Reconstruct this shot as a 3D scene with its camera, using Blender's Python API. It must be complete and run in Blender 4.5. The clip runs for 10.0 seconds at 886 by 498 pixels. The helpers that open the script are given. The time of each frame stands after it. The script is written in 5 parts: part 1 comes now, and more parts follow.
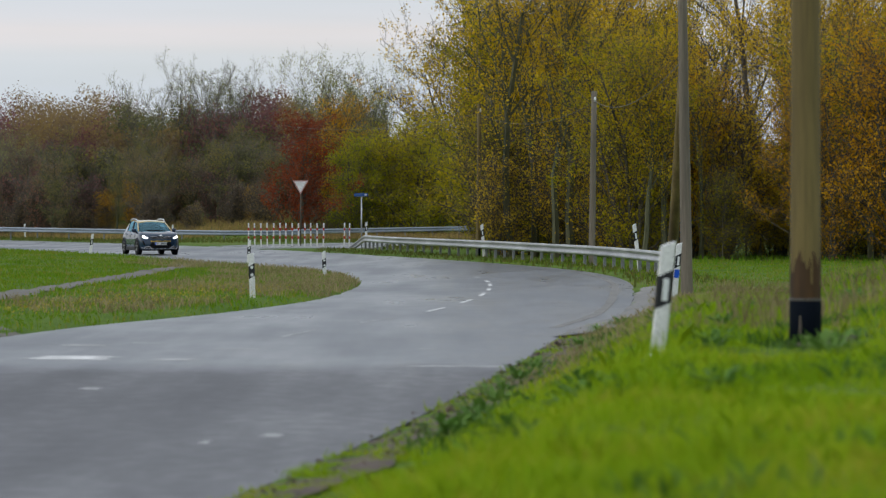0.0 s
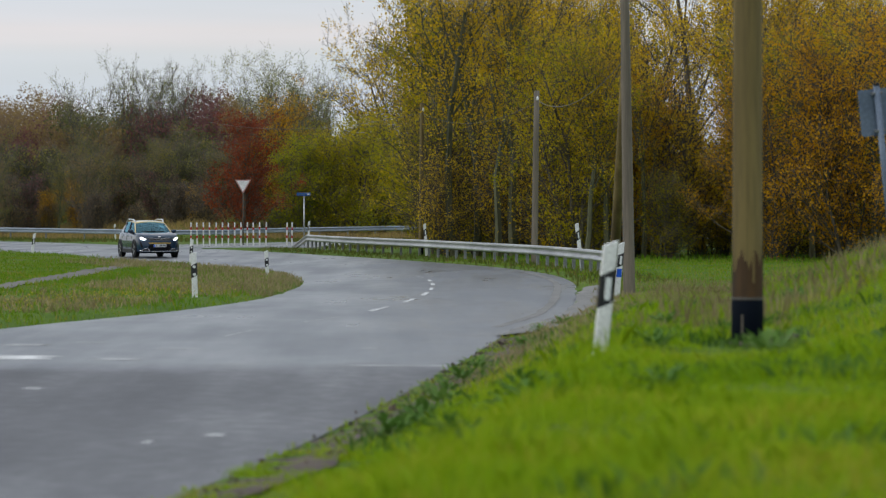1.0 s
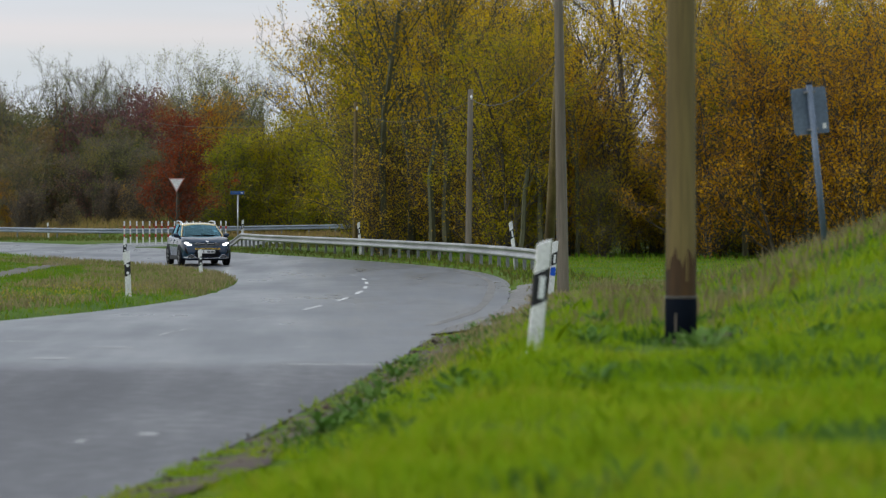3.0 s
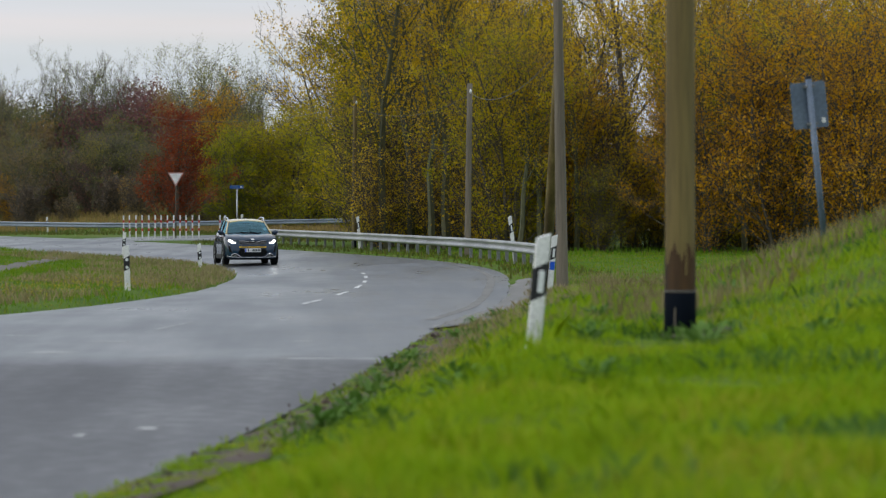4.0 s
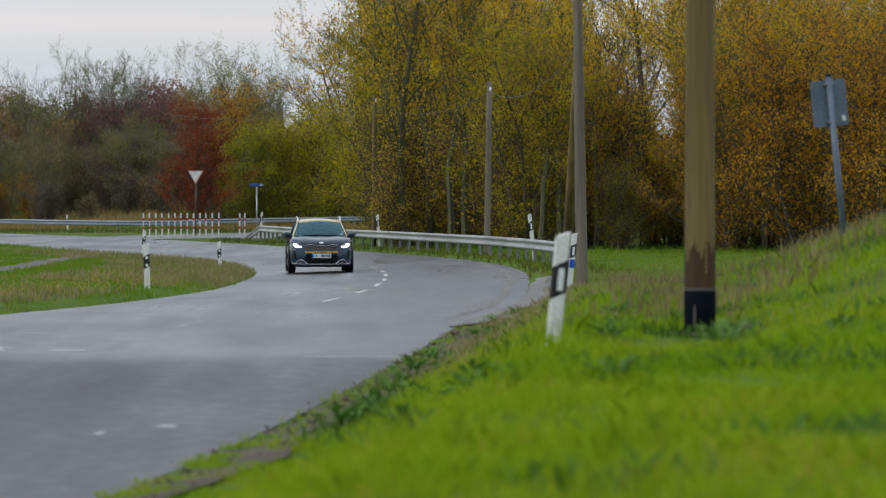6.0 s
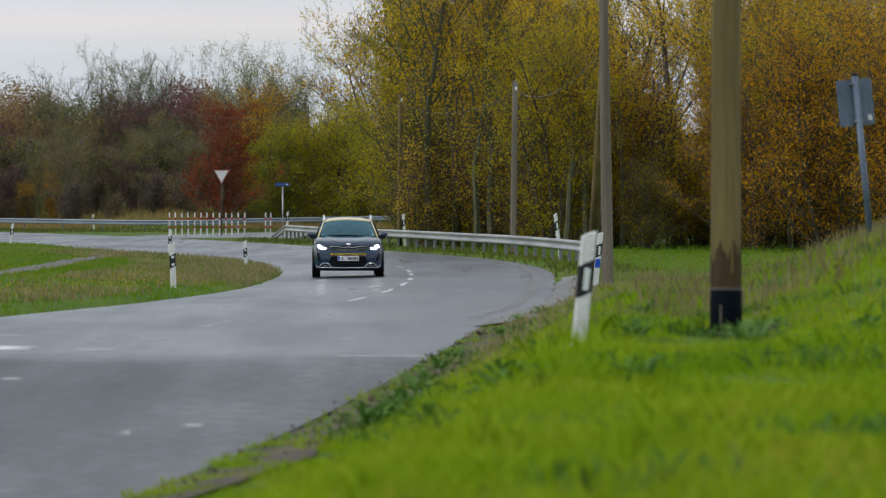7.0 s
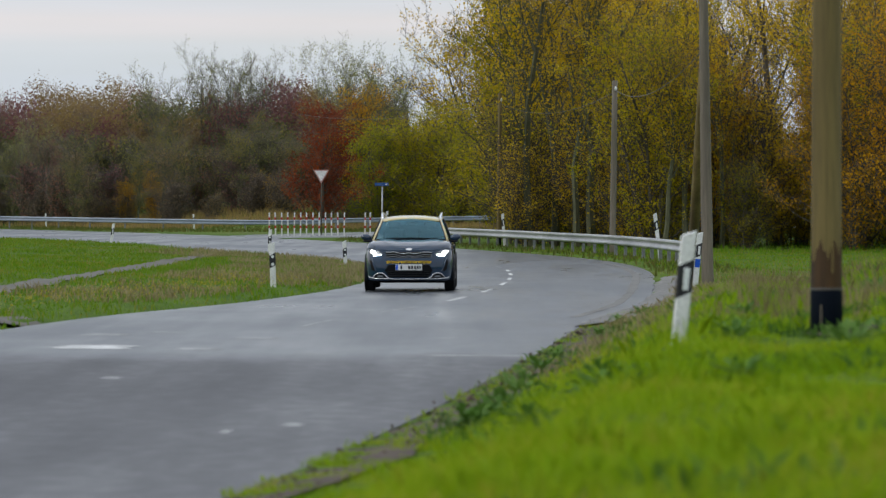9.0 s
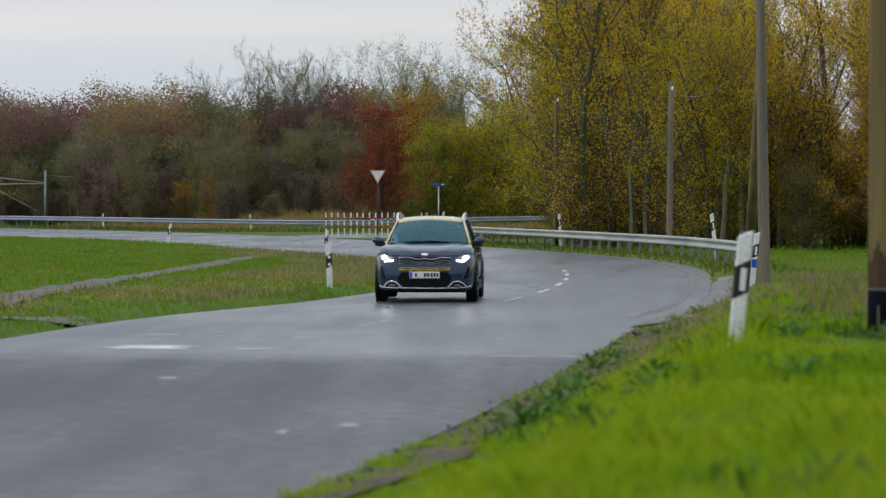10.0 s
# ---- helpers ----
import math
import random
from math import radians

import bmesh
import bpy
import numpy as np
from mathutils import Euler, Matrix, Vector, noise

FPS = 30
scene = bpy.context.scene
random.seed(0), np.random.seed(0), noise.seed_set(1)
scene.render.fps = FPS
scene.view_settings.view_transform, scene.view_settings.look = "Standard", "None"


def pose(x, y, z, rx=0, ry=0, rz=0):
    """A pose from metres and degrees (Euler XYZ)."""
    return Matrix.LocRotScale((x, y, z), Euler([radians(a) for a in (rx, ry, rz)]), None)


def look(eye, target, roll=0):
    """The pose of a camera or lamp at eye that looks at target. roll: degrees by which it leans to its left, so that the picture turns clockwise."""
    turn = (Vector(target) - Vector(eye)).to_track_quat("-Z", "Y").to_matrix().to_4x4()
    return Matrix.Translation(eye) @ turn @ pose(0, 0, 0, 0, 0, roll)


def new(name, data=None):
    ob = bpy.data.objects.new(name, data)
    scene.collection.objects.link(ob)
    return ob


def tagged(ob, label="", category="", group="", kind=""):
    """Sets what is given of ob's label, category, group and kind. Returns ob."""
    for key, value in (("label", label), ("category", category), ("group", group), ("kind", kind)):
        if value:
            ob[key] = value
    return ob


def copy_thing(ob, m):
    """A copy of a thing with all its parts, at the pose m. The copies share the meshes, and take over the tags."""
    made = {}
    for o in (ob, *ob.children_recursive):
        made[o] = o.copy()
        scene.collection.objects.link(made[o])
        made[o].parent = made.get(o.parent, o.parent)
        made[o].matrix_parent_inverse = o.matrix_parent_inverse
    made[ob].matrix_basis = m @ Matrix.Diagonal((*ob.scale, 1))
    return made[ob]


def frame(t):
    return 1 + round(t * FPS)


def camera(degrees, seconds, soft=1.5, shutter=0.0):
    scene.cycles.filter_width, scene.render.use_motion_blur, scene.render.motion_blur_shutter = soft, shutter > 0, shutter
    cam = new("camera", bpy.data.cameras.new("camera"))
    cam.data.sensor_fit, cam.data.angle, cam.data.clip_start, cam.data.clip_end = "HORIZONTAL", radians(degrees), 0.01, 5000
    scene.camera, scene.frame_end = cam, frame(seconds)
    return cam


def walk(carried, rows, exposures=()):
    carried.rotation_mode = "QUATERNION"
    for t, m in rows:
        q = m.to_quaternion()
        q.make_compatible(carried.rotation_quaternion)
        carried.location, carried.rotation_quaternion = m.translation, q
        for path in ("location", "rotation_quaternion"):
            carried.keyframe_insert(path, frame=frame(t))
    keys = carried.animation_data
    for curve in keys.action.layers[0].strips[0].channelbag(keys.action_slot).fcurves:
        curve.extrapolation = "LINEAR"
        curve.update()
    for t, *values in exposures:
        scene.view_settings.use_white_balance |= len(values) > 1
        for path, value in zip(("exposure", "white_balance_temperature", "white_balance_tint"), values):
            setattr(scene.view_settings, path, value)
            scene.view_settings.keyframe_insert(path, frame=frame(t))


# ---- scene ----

# camera: a long lens on a tripod head, panned and tilted by hand
cam = camera(16.0, 10.0, 1.3)
EYE = 1.67
TILT = -0.606
PAN = [
    (0.0, -0.0, -0.0), (0.5, -0.511, -0.007), (1.0, -1.042, -0.012), (1.5, -1.596, -0.008), (2.0, -2.065, -0.013),
    (2.5, -2.21, -0.011), (4.0, -2.257, -0.142), (4.5, -2.242, -0.168), (5.0, -2.212, -0.182), (5.5, -2.075, -0.176),
    (7.0, -1.43, -0.189), (7.5, -1.085, -0.187), (8.0, -0.658, -0.187), (8.5, -0.224, -0.19), (9.0, 0.376, -0.193),
    (9.5, 0.897, -0.199), (10.0, 1.401, -0.188),
]
walk(cam, [(t, pose(0, 0, EYE, 90 + TILT + tilt, 0, yaw)) for t, yaw, tilt in PAN])
cam.data.dof.use_dof = True
cam.data.dof.focus_distance = 110.0
cam.data.dof.aperture_fstop = 3.3

# ------------------------------------------------------------ world and light
def sky_world():
    w = bpy.data.worlds.new("overcast_sky")
    w.use_nodes = True
    n, l = w.node_tree.nodes, w.node_tree.links
    n.clear()
    out = n.new("ShaderNodeOutputWorld")
    bg = n.new("ShaderNodeBackground")
    sky = n.new("ShaderNodeTexSky")
    sky.sky_type = "NISHITA"
    sky.sun_disc = False
    sky.sun_elevation = radians(28)
    sky.sun_rotation = radians(-70)
    dim = n.new("ShaderNodeVectorMath")
    dim.operation = "SCALE"
    dim.inputs["Scale"].default_value = 0.11
    l.new(sky.outputs["Color"], dim.inputs[0])
    co = n.new("ShaderNodeTexCoord")
    sep = n.new("ShaderNodeSeparateXYZ")
    l.new(co.outputs["Generated"], sep.inputs[0])
    ramp = n.new("ShaderNodeValToRGB")
    ramp.color_ramp.elements[0].position = 0.0
    ramp.color_ramp.elements[0].color = (0.74, 0.80, 0.89, 1)
    ramp.color_ramp.elements[1].position = 1.0
    ramp.color_ramp.elements[1].color = (1.38, 1.46, 1.57, 1)
    for at, colour in ((0.04, (0.76, 0.83, 0.93, 1)), (0.05, (0.82, 0.87, 0.94, 1)), (0.057, (0.97, 0.91, 0.93, 1)), (0.064, (0.85, 0.88, 0.95, 1)), (0.075, (0.82, 0.87, 0.95, 1)), (0.3, (1.0, 1.07, 1.17, 1))):
        e = ramp.color_ramp.elements.new(at)
        e.color = colour
    l.new(sep.outputs["Z"], ramp.inputs[0])
    mp = n.new("ShaderNodeMapping")
    mp.inputs["Scale"].default_value = (2.2, 2.2, 26)
    l.new(co.outputs["Generated"], mp.inputs[0])
    nz = n.new("ShaderNodeTexNoise")
    nz.inputs["Scale"].default_value = 1.6
    nz.inputs["Detail"].default_value = 6
    l.new(mp.outputs[0], nz.inputs[0])
    fac = n.new("ShaderNodeMapRange")
    fac.inputs[1].default_value, fac.inputs[2].default_value = 0.35, 0.7
    fac.inputs[3].default_value, fac.inputs[4].default_value = 0.72, 0.97
    l.new(nz.outputs[0], fac.inputs[0])
    mix = n.new("ShaderNodeMix")
    mix.data_type = "RGBA"
    l.new(fac.outputs[0], mix.inputs["Factor"])
    l.new(dim.outputs[0], mix.inputs["A"])
    l.new(ramp.outputs[0], mix.inputs["B"])
    l.new(mix.outputs["Result"], bg.inputs["Color"])
    bg.inputs["Strength"].default_value = 1.0
    l.new(bg.outputs[0], out.inputs[0])
    scene.world = w


sky_world()
sun = new("sun", bpy.data.lights.new("sun", "SUN"))
sun.data.energy, sun.data.angle, sun.data.color = 0.95, radians(20), (1.0, 0.95, 0.88)
sun.matrix_world = look((-40, -14, 26), (0, 0, 0))
scene.view_settings.exposure = -0.23

# ------------------------------------------------------------ materials
def material(name, rough=0.6, metal=0.0):
    m = bpy.data.materials.new(name)
    m.use_nodes = True
    b = m.node_tree.nodes["Principled BSDF"]
    b.inputs["Roughness"].default_value, b.inputs["Metallic"].default_value = rough, metal
    return m, m.node_tree.nodes, m.node_tree.links, b


def ramp_of(n, stops):
    r = n.new("ShaderNodeValToRGB")
    el = r.color_ramp.elements
    el[0].position, el[0].color = stops[0][0], (*stops[0][1], 1)
    el[1].position, el[1].color = stops[-1][0], (*stops[-1][1], 1)
    for at, c in stops[1:-1]:
        el.new(at).color = (*c, 1)
    return r


def noise_of(n, l, scale, detail=4, stretch=(1, 1, 1), coords="Object"):
    co = n.new("ShaderNodeTexCoord")
    mp = n.new("ShaderNodeMapping")
    mp.inputs["Scale"].default_value = stretch
    l.new(co.outputs[coords], mp.inputs[0])
    t = n.new("ShaderNodeTexNoise")
    t.inputs["Scale"].default_value, t.inputs["Detail"].default_value = scale, detail
    l.new(mp.outputs[0], t.inputs[0])
    return t


def blend(n, l, a, b, fac, mode="MIX"):
    x = n.new("ShaderNodeMix")
    x.data_type, x.blend_type = "RGBA", mode
    for sock, v in (("A", a), ("B", b), ("Factor", fac)):
        if isinstance(v, (int, float)):
            x.inputs[sock].default_value = v
        elif isinstance(v, tuple):
            x.inputs[sock].default_value = (*v, 1)
        else:
            l.new(v, x.inputs[sock])
    return x.outputs["Result"]


def bumped(n, l, b, tex, strength, dist=0.01):
    bp = n.new("ShaderNodeBump")
    bp.inputs["Strength"].default_value, bp.inputs["Distance"].default_value = strength, dist
    l.new(tex, bp.inputs["Height"])
    l.new(bp.outputs[0], b.inputs["Normal"])


def painted(name, dark, light, scale=6.0, rough=0.5, metal=0.0, fine=60.0, stretch=(1, 1, 1), bump=0.1):
    """Two-scale mottled surface between two colours."""
    m, n, l, b = material(name, rough, metal)
    big, small = noise_of(n, l, scale, 5, stretch), noise_of(n, l, fine, 3, stretch)
    r = ramp_of(n, [(0.3, dark), (0.7, light)])
    l.new(big.outputs[0], r.inputs[0])
    g = ramp_of(n, [(0.3, (0.75, 0.75, 0.75)), (0.7, (1.1, 1.1, 1.1))])
    l.new(small.outputs[0], g.inputs[0])
    l.new(blend(n, l, r.outputs[0], g.outputs[0], 1.0, "MULTIPLY"), b.inputs["Base Color"])
    bumped(n, l, b, small.outputs[0], bump)
    return m


def asphalt(name, resurfaced=None):
    """Old damp asphalt with polished, streaky wheel tracks; nearer than the line resurfaced a rougher, darker coat with a frayed end."""
    m, n, l, b = material(name)
    co = n.new("ShaderNodeTexCoord")
    patch = noise_of(n, l, 0.55, 2, (0.55, 0.16, 1))
    blot = noise_of(n, l, 1.6, 5, (1, 0.35, 1))
    mott = noise_of(n, l, 4.5, 8, (1, 0.7, 1))
    grain = noise_of(n, l, 45, 4)
    track = noise_of(n, l, 1.1, 4, (1, 0.06, 1))

    def calc(op, *vals):
        x = n.new("ShaderNodeMath")
        x.operation = op
        for i, v in enumerate(vals):
            if isinstance(v, (int, float)):
                x.inputs[i].default_value = v
            else:
                l.new(v, x.inputs[i])
        return x.outputs[0]

    def span(v, a, b_, c, d):
        x = n.new("ShaderNodeMapRange")
        for i, w in enumerate((a, b_, c, d)):
            x.inputs[i + 1].default_value = w
        l.new(v, x.inputs[0])
        return x.outputs[0]

    old = ramp_of(n, [(0.3, (0.056, 0.065, 0.078)), (0.7, (0.124, 0.136, 0.152))])
    l.new(blot.outputs[0], old.inputs[0])
    young = ramp_of(n, [(0.25, (0.030, 0.032, 0.040)), (0.5, (0.044, 0.046, 0.055)), (0.75, (0.070, 0.070, 0.078))])
    l.new(mott.outputs[0], young.inputs[0])
    wet = calc("ADD", calc("MULTIPLY", patch.outputs[0], 0.9), calc("MULTIPLY", track.outputs[0], 0.6))
    rough_old = calc("ADD", span(wet, 0.60, 0.92, 0.29, 0.47), span(blot.outputs[0], 0.35, 0.65, -0.04, 0.05))
    rough_new = calc("ADD", span(wet, 0.6, 0.9, 0.42, 0.62), span(mott.outputs[0], 0.3, 0.7, -0.07, 0.08))
    if resurfaced is None:
        colour, rough = old.outputs[0], rough_old
    else:
        sep = n.new("ShaderNodeSeparateXYZ")
        l.new(co.outputs["Object"], sep.inputs[0])
        edge = calc("ADD", sep.outputs["Y"], calc("MULTIPLY", blot.outputs[0], 3.5))
        fac = span(edge, resurfaced + 0.6, resurfaced + 3.2, 1.0, 0.0)
        colour = blend(n, l, old.outputs[0], young.outputs[0], fac)
        rough = calc("ADD", calc("MULTIPLY", rough_new, fac), calc("MULTIPLY", rough_old, calc("SUBTRACT", 1.0, fac)))
    g = ramp_of(n, [(0.3, (0.65, 0.65, 0.65)), (0.7, (1.25, 1.25, 1.25))])
    l.new(grain.outputs[0], g.inputs[0])
    l.new(blend(n, l, colour, g.outputs[0], 1.0, "MULTIPLY"), b.inputs["Base Color"])
    l.new(rough, b.inputs["Roughness"])
    bumped(n, l, b, grain.outputs[0], 0.25, 0.004)
    return m


def leafy(name, stops, translucent=0.35, rough=0.6):
    """Leaves: each island takes its own shade from the ramp, shifted a little from tree to tree."""
    m, n, l, b = material(name, rough)
    geo = n.new("ShaderNodeNewGeometry")
    info = n.new("ShaderNodeObjectInfo")
    drift = noise_of(n, l, 0.5, 4)
    add = n.new("ShaderNodeMath")
    add.operation = "MULTIPLY_ADD"
    add.inputs[1].default_value = 0.34
    l.new(geo.outputs["Random Per Island"], add.inputs[0])
    mr = n.new("ShaderNodeMapRange")
    mr.inputs[1].default_value, mr.inputs[2].default_value = 0.3, 0.7
    mr.inputs[3].default_value, mr.inputs[4].default_value = 0.0, 0.4
    l.new(drift.outputs[0], mr.inputs[0])
    l.new(mr.outputs[0], add.inputs[2])
    add2 = n.new("ShaderNodeMath")
    add2.operation = "MULTIPLY_ADD"
    add2.inputs[1].default_value = 0.42
    l.new(info.outputs["Random"], add2.inputs[0])
    l.new(add.outputs[0], add2.inputs[2])
    r = ramp_of(n, stops)
    l.new(add2.outputs[0], r.inputs[0])
    l.new(r.outputs[0], b.inputs["Base Color"])
    tr = n.new("ShaderNodeBsdfTranslucent")
    l.new(r.outputs[0], tr.inputs[0])
    ms = n.new("ShaderNodeMixShader")
    ms.inputs[0].default_value = translucent
    l.new(b.outputs[0], ms.inputs[1])
    l.new(tr.outputs[0], ms.inputs[2])
    l.new(ms.outputs[0], n["Material Output"].inputs[0])
    b.inputs["Specular IOR Level"].default_value = 0.2
    return m


def earth():
    """Meadow soil and thatch under the blades: green, with dry and bare areas."""
    m, n, l, b = material("meadow", 0.9)
    big, mid, fine = noise_of(n, l, 0.10, 5), noise_of(n, l, 0.8, 5), noise_of(n, l, 14, 4)
    r1 = ramp_of(n, [(0.35, (0.055, 0.12, 0.008)), (0.55, (0.085, 0.15, 0.012)), (0.72, (0.16, 0.13, 0.05))])
    l.new(big.outputs[0], r1.inputs[0])
    r2 = ramp_of(n, [(0.3, (0.05, 0.11, 0.006)), (0.6, (0.10, 0.17, 0.012)), (0.8, (0.15, 0.13, 0.05))])
    l.new(mid.outputs[0], r2.inputs[0])
    g = ramp_of(n, [(0.3, (0.5, 0.5, 0.5)), (0.7, (1.25, 1.25, 1.25))])
    l.new(fine.outputs[0], g.inputs[0])
    c = blend(n, l, r1.outputs[0], r2.outputs[0], 0.55)
    l.new(blend(n, l, c, g.outputs[0], 1.0, "MULTIPLY"), b.inputs["Base Color"])
    bumped(n, l, b, fine.outputs[0], 0.6, 0.03)
    b.inputs["Specular IOR Level"].default_value = 0.15
    return m


def plain(name, colour, rough=0.5, metal=0.0, glow=0.0, coat=0.0, spec=0.3):
    m, n, l, b = material(name, rough, metal)
    b.inputs["Specular IOR Level"].default_value = spec
    small = noise_of(n, l, 25, 4)
    g = ramp_of(n, [(0.3, tuple(c * 0.85 for c in colour)), (0.7, colour)])
    l.new(small.outputs[0], g.inputs[0])
    l.new(g.outputs[0], b.inputs["Base Color"])
    if coat:
        b.inputs["Coat Weight"].default_value, b.inputs["Coat Roughness"].default_value = coat, 0.04
    if glow:
        b.inputs["Emission Color"].default_value = (1, 1, 0.92, 1)
        b.inputs["Emission Strength"].default_value = glow
    return m


M_ROAD = asphalt("old_asphalt", 34.4)
M_SIDE = asphalt("side_asphalt")
M_TRACK = painted("worn_path", (0.09, 0.085, 0.07), (0.15, 0.14, 0.12), 0.8, 0.85, 0, 12)
M_SOIL = painted("bare_soil", (0.04, 0.029, 0.020), (0.11, 0.078, 0.055), 2.5, 0.9, 0, 20, bump=0.6)
M_GRAVEL = painted("pale_grit", (0.11, 0.11, 0.105), (0.24, 0.235, 0.225), 1.5, 0.85, 0, 30, bump=0.4)
M_WORN = painted("faded_road_paint", (0.26, 0.265, 0.27), (0.56, 0.57, 0.57), 2.5, 0.8, 0, 45, bump=0.25)
M_PAINT = painted("worn_road_paint", (0.42, 0.43, 0.43), (0.75, 0.76, 0.76), 2.5, 0.8, 0, 45, bump=0.25)
M_EARTH = earth()
M_WHITE = painted("white_plastic", (0.62, 0.63, 0.62), (0.80, 0.81, 0.80), 5, 0.45, 0, 40, bump=0.03)
M_BLACK = plain("black_plastic", (0.018, 0.019, 0.022), 0.45)
M_REFLECT = plain("reflector", (0.72, 0.75, 0.76), 0.25)
M_BLUE = plain("blue_reflector", (0.01, 0.09, 0.55), 0.3)
M_RED = plain("red_band", (0.45, 0.03, 0.03), 0.5)
M_ZINC = painted("zinc_steel", (0.30, 0.31, 0.32), (0.52, 0.53, 0.54), 1.2, 0.42, 0.55, 18, (0.3, 0.3, 1), 0.05)
# zinc_steel again, bluer and darker: the far rails' shade is in the colour
M_ZINC_SHADED = painted("shaded_zinc", (0.22, 0.26, 0.32), (0.33, 0.38, 0.45), 1.2, 0.45, 0.4, 18, (0.3, 0.3, 1), 0.05)
M_POST = painted("steel_post", (0.16, 0.17, 0.18), (0.28, 0.29, 0.30), 3, 0.55, 0.5, 20)
M_SIGN = painted("grey_sign_back", (0.085, 0.12, 0.175), (0.14, 0.185, 0.25), 3, 0.5, 0.1, 30, bump=0.02)
M_WOOD = painted("pole_wood", (0.085, 0.060, 0.016), (0.20, 0.15, 0.05), 3, 0.8, 0, 40, (1, 1, 0.06), 0.5)
M_WOOD_GREY = painted("weathered_wood", (0.10, 0.085, 0.062), (0.20, 0.17, 0.128), 3, 0.8, 0, 40, (1, 1, 0.06), 0.5)
M_SLEEVE = plain("tar_sleeve", (0.004, 0.007, 0.013), 0.7, spec=0.06)
M_RUST = painted("rusty_stain", (0.020, 0.009, 0.002), (0.075, 0.036, 0.008), 4, 0.8, 0, 30, (1, 1, 0.1), 0.4)
M_CABLE = plain("cable_sheath", (0.12, 0.12, 0.11), 0.6)
M_BARK = painted("bark", (0.05, 0.043, 0.032), (0.13, 0.11, 0.08), 2, 0.9, 0, 15, (1, 1, 0.2), 0.5)
M_BARK_PALE = painted("pale_bark", (0.10, 0.09, 0.075), (0.19, 0.175, 0.15), 2, 0.9, 0, 15, (1, 1, 0.2), 0.4)
M_TWIG = painted("fine_twigs", (0.12, 0.10, 0.09), (0.22, 0.185, 0.165), 0.6, 0.9, 0, 9, bump=0.0)
L_OLIVE = leafy("olive_yellow_leaves", [(0.1, (0.13, 0.16, 0.006)), (0.45, (0.38, 0.33, 0.010)), (0.85, (0.68, 0.47, 0.015))], 0.5)
L_GOLD = leafy("golden_leaves", [(0.1, (0.28, 0.20, 0.01)), (0.5, (0.60, 0.39, 0.012)), (0.85, (0.74, 0.53, 0.02))], 0.5)
L_ORANGE = leafy("orange_leaves", [(0.1, (0.30, 0.19, 0.01)), (0.5, (0.60, 0.31, 0.010)), (0.85, (0.72, 0.42, 0.015))], 0.5)
L_GREEN = leafy("green_leaves", [(0.1, (0.03, 0.06, 0.006)), (0.5, (0.10, 0.12, 0.010)), (0.85, (0.38, 0.28, 0.015))], 0.4)
L_RED = leafy("rust_red_leaves", [(0.1, (0.13, 0.026, 0.012)), (0.5, (0.30, 0.062, 0.020)), (0.9, (0.55, 0.20, 0.025))], 0.45)
L_BROWN = leafy("brown_leaves", [(0.1, (0.13, 0.095, 0.078)), (0.5, (0.22, 0.155, 0.095)), (0.9, (0.36, 0.26, 0.085))], 0.5)
L_LIME = leafy("yellow_green_leaves", [(0.1, (0.12, 0.17, 0.006)), (0.5, (0.34, 0.34, 0.010)), (0.9, (0.60, 0.45, 0.014))], 0.5)
L_MOSS = leafy("mossy_brown_leaves", [(0.1, (0.085, 0.10, 0.05)), (0.5, (0.16, 0.165, 0.065)), (0.9, (0.36, 0.31, 0.06))], 0.5)
L_PALE = leafy("pale_green_leaves", [(0.1, (0.15, 0.19, 0.05)), (0.5, (0.25, 0.29, 0.085)), (0.85, (0.37, 0.37, 0.12))], 0.5)
L_DULL = leafy("dull_red_leaves", [(0.1, (0.14, 0.078, 0.082)), (0.5, (0.24, 0.115, 0.105)), (0.9, (0.36, 0.17, 0.09))], 0.5)
L_GRASS = leafy("grass_blades", [(0.05, (0.075, 0.18, 0.004)), (0.45, (0.20, 0.36, 0.006)), (0.8, (0.31, 0.44, 0.010)), (1.0, (0.48, 0.43, 0.05))], 0.45)
L_FIELD = leafy("field_grass", [(0.05, (0.035, 0.11, 0.004)), (0.45, (0.095, 0.215, 0.006)), (0.8, (0.17, 0.27, 0.010)), (1.0, (0.30, 0.24, 0.05))], 0.4)
L_ROUGH = leafy("rough_grass", [(0.05, (0.035, 0.075, 0.008)), (0.5, (0.085, 0.12, 0.015)), (1.0, (0.20, 0.16, 0.05))], 0.3)
L_DRY = leafy("dry_grass", [(0.1, (0.12, 0.105, 0.040)), (0.5, (0.25, 0.21, 0.10)), (0.9, (0.44, 0.37, 0.20))], 0.35)
L_HERB = leafy("herb_leaves", [(0.1, (0.05, 0.12, 0.015)), (0.5, (0.09, 0.19, 0.03)), (0.9, (0.16, 0.27, 0.06))], 0.3)
L_FLOWER = leafy("yellow_flowers", [(0.1, (0.34, 0.28, 0.03)), (0.9, (0.52, 0.42, 0.06))], 0.2)

# ------------------------------------------------------------ mesh helpers
def mesh_of(name, verts, faces, mat, smooth=False):
    me = bpy.data.meshes.new(name)
    me.from_pydata([tuple(v) for v in verts], [], [tuple(f) for f in faces])
    me.materials.append(mat)
    if smooth:
        me.polygons.foreach_set("use_smooth", [True] * len(me.polygons))
    me.update()
    return me


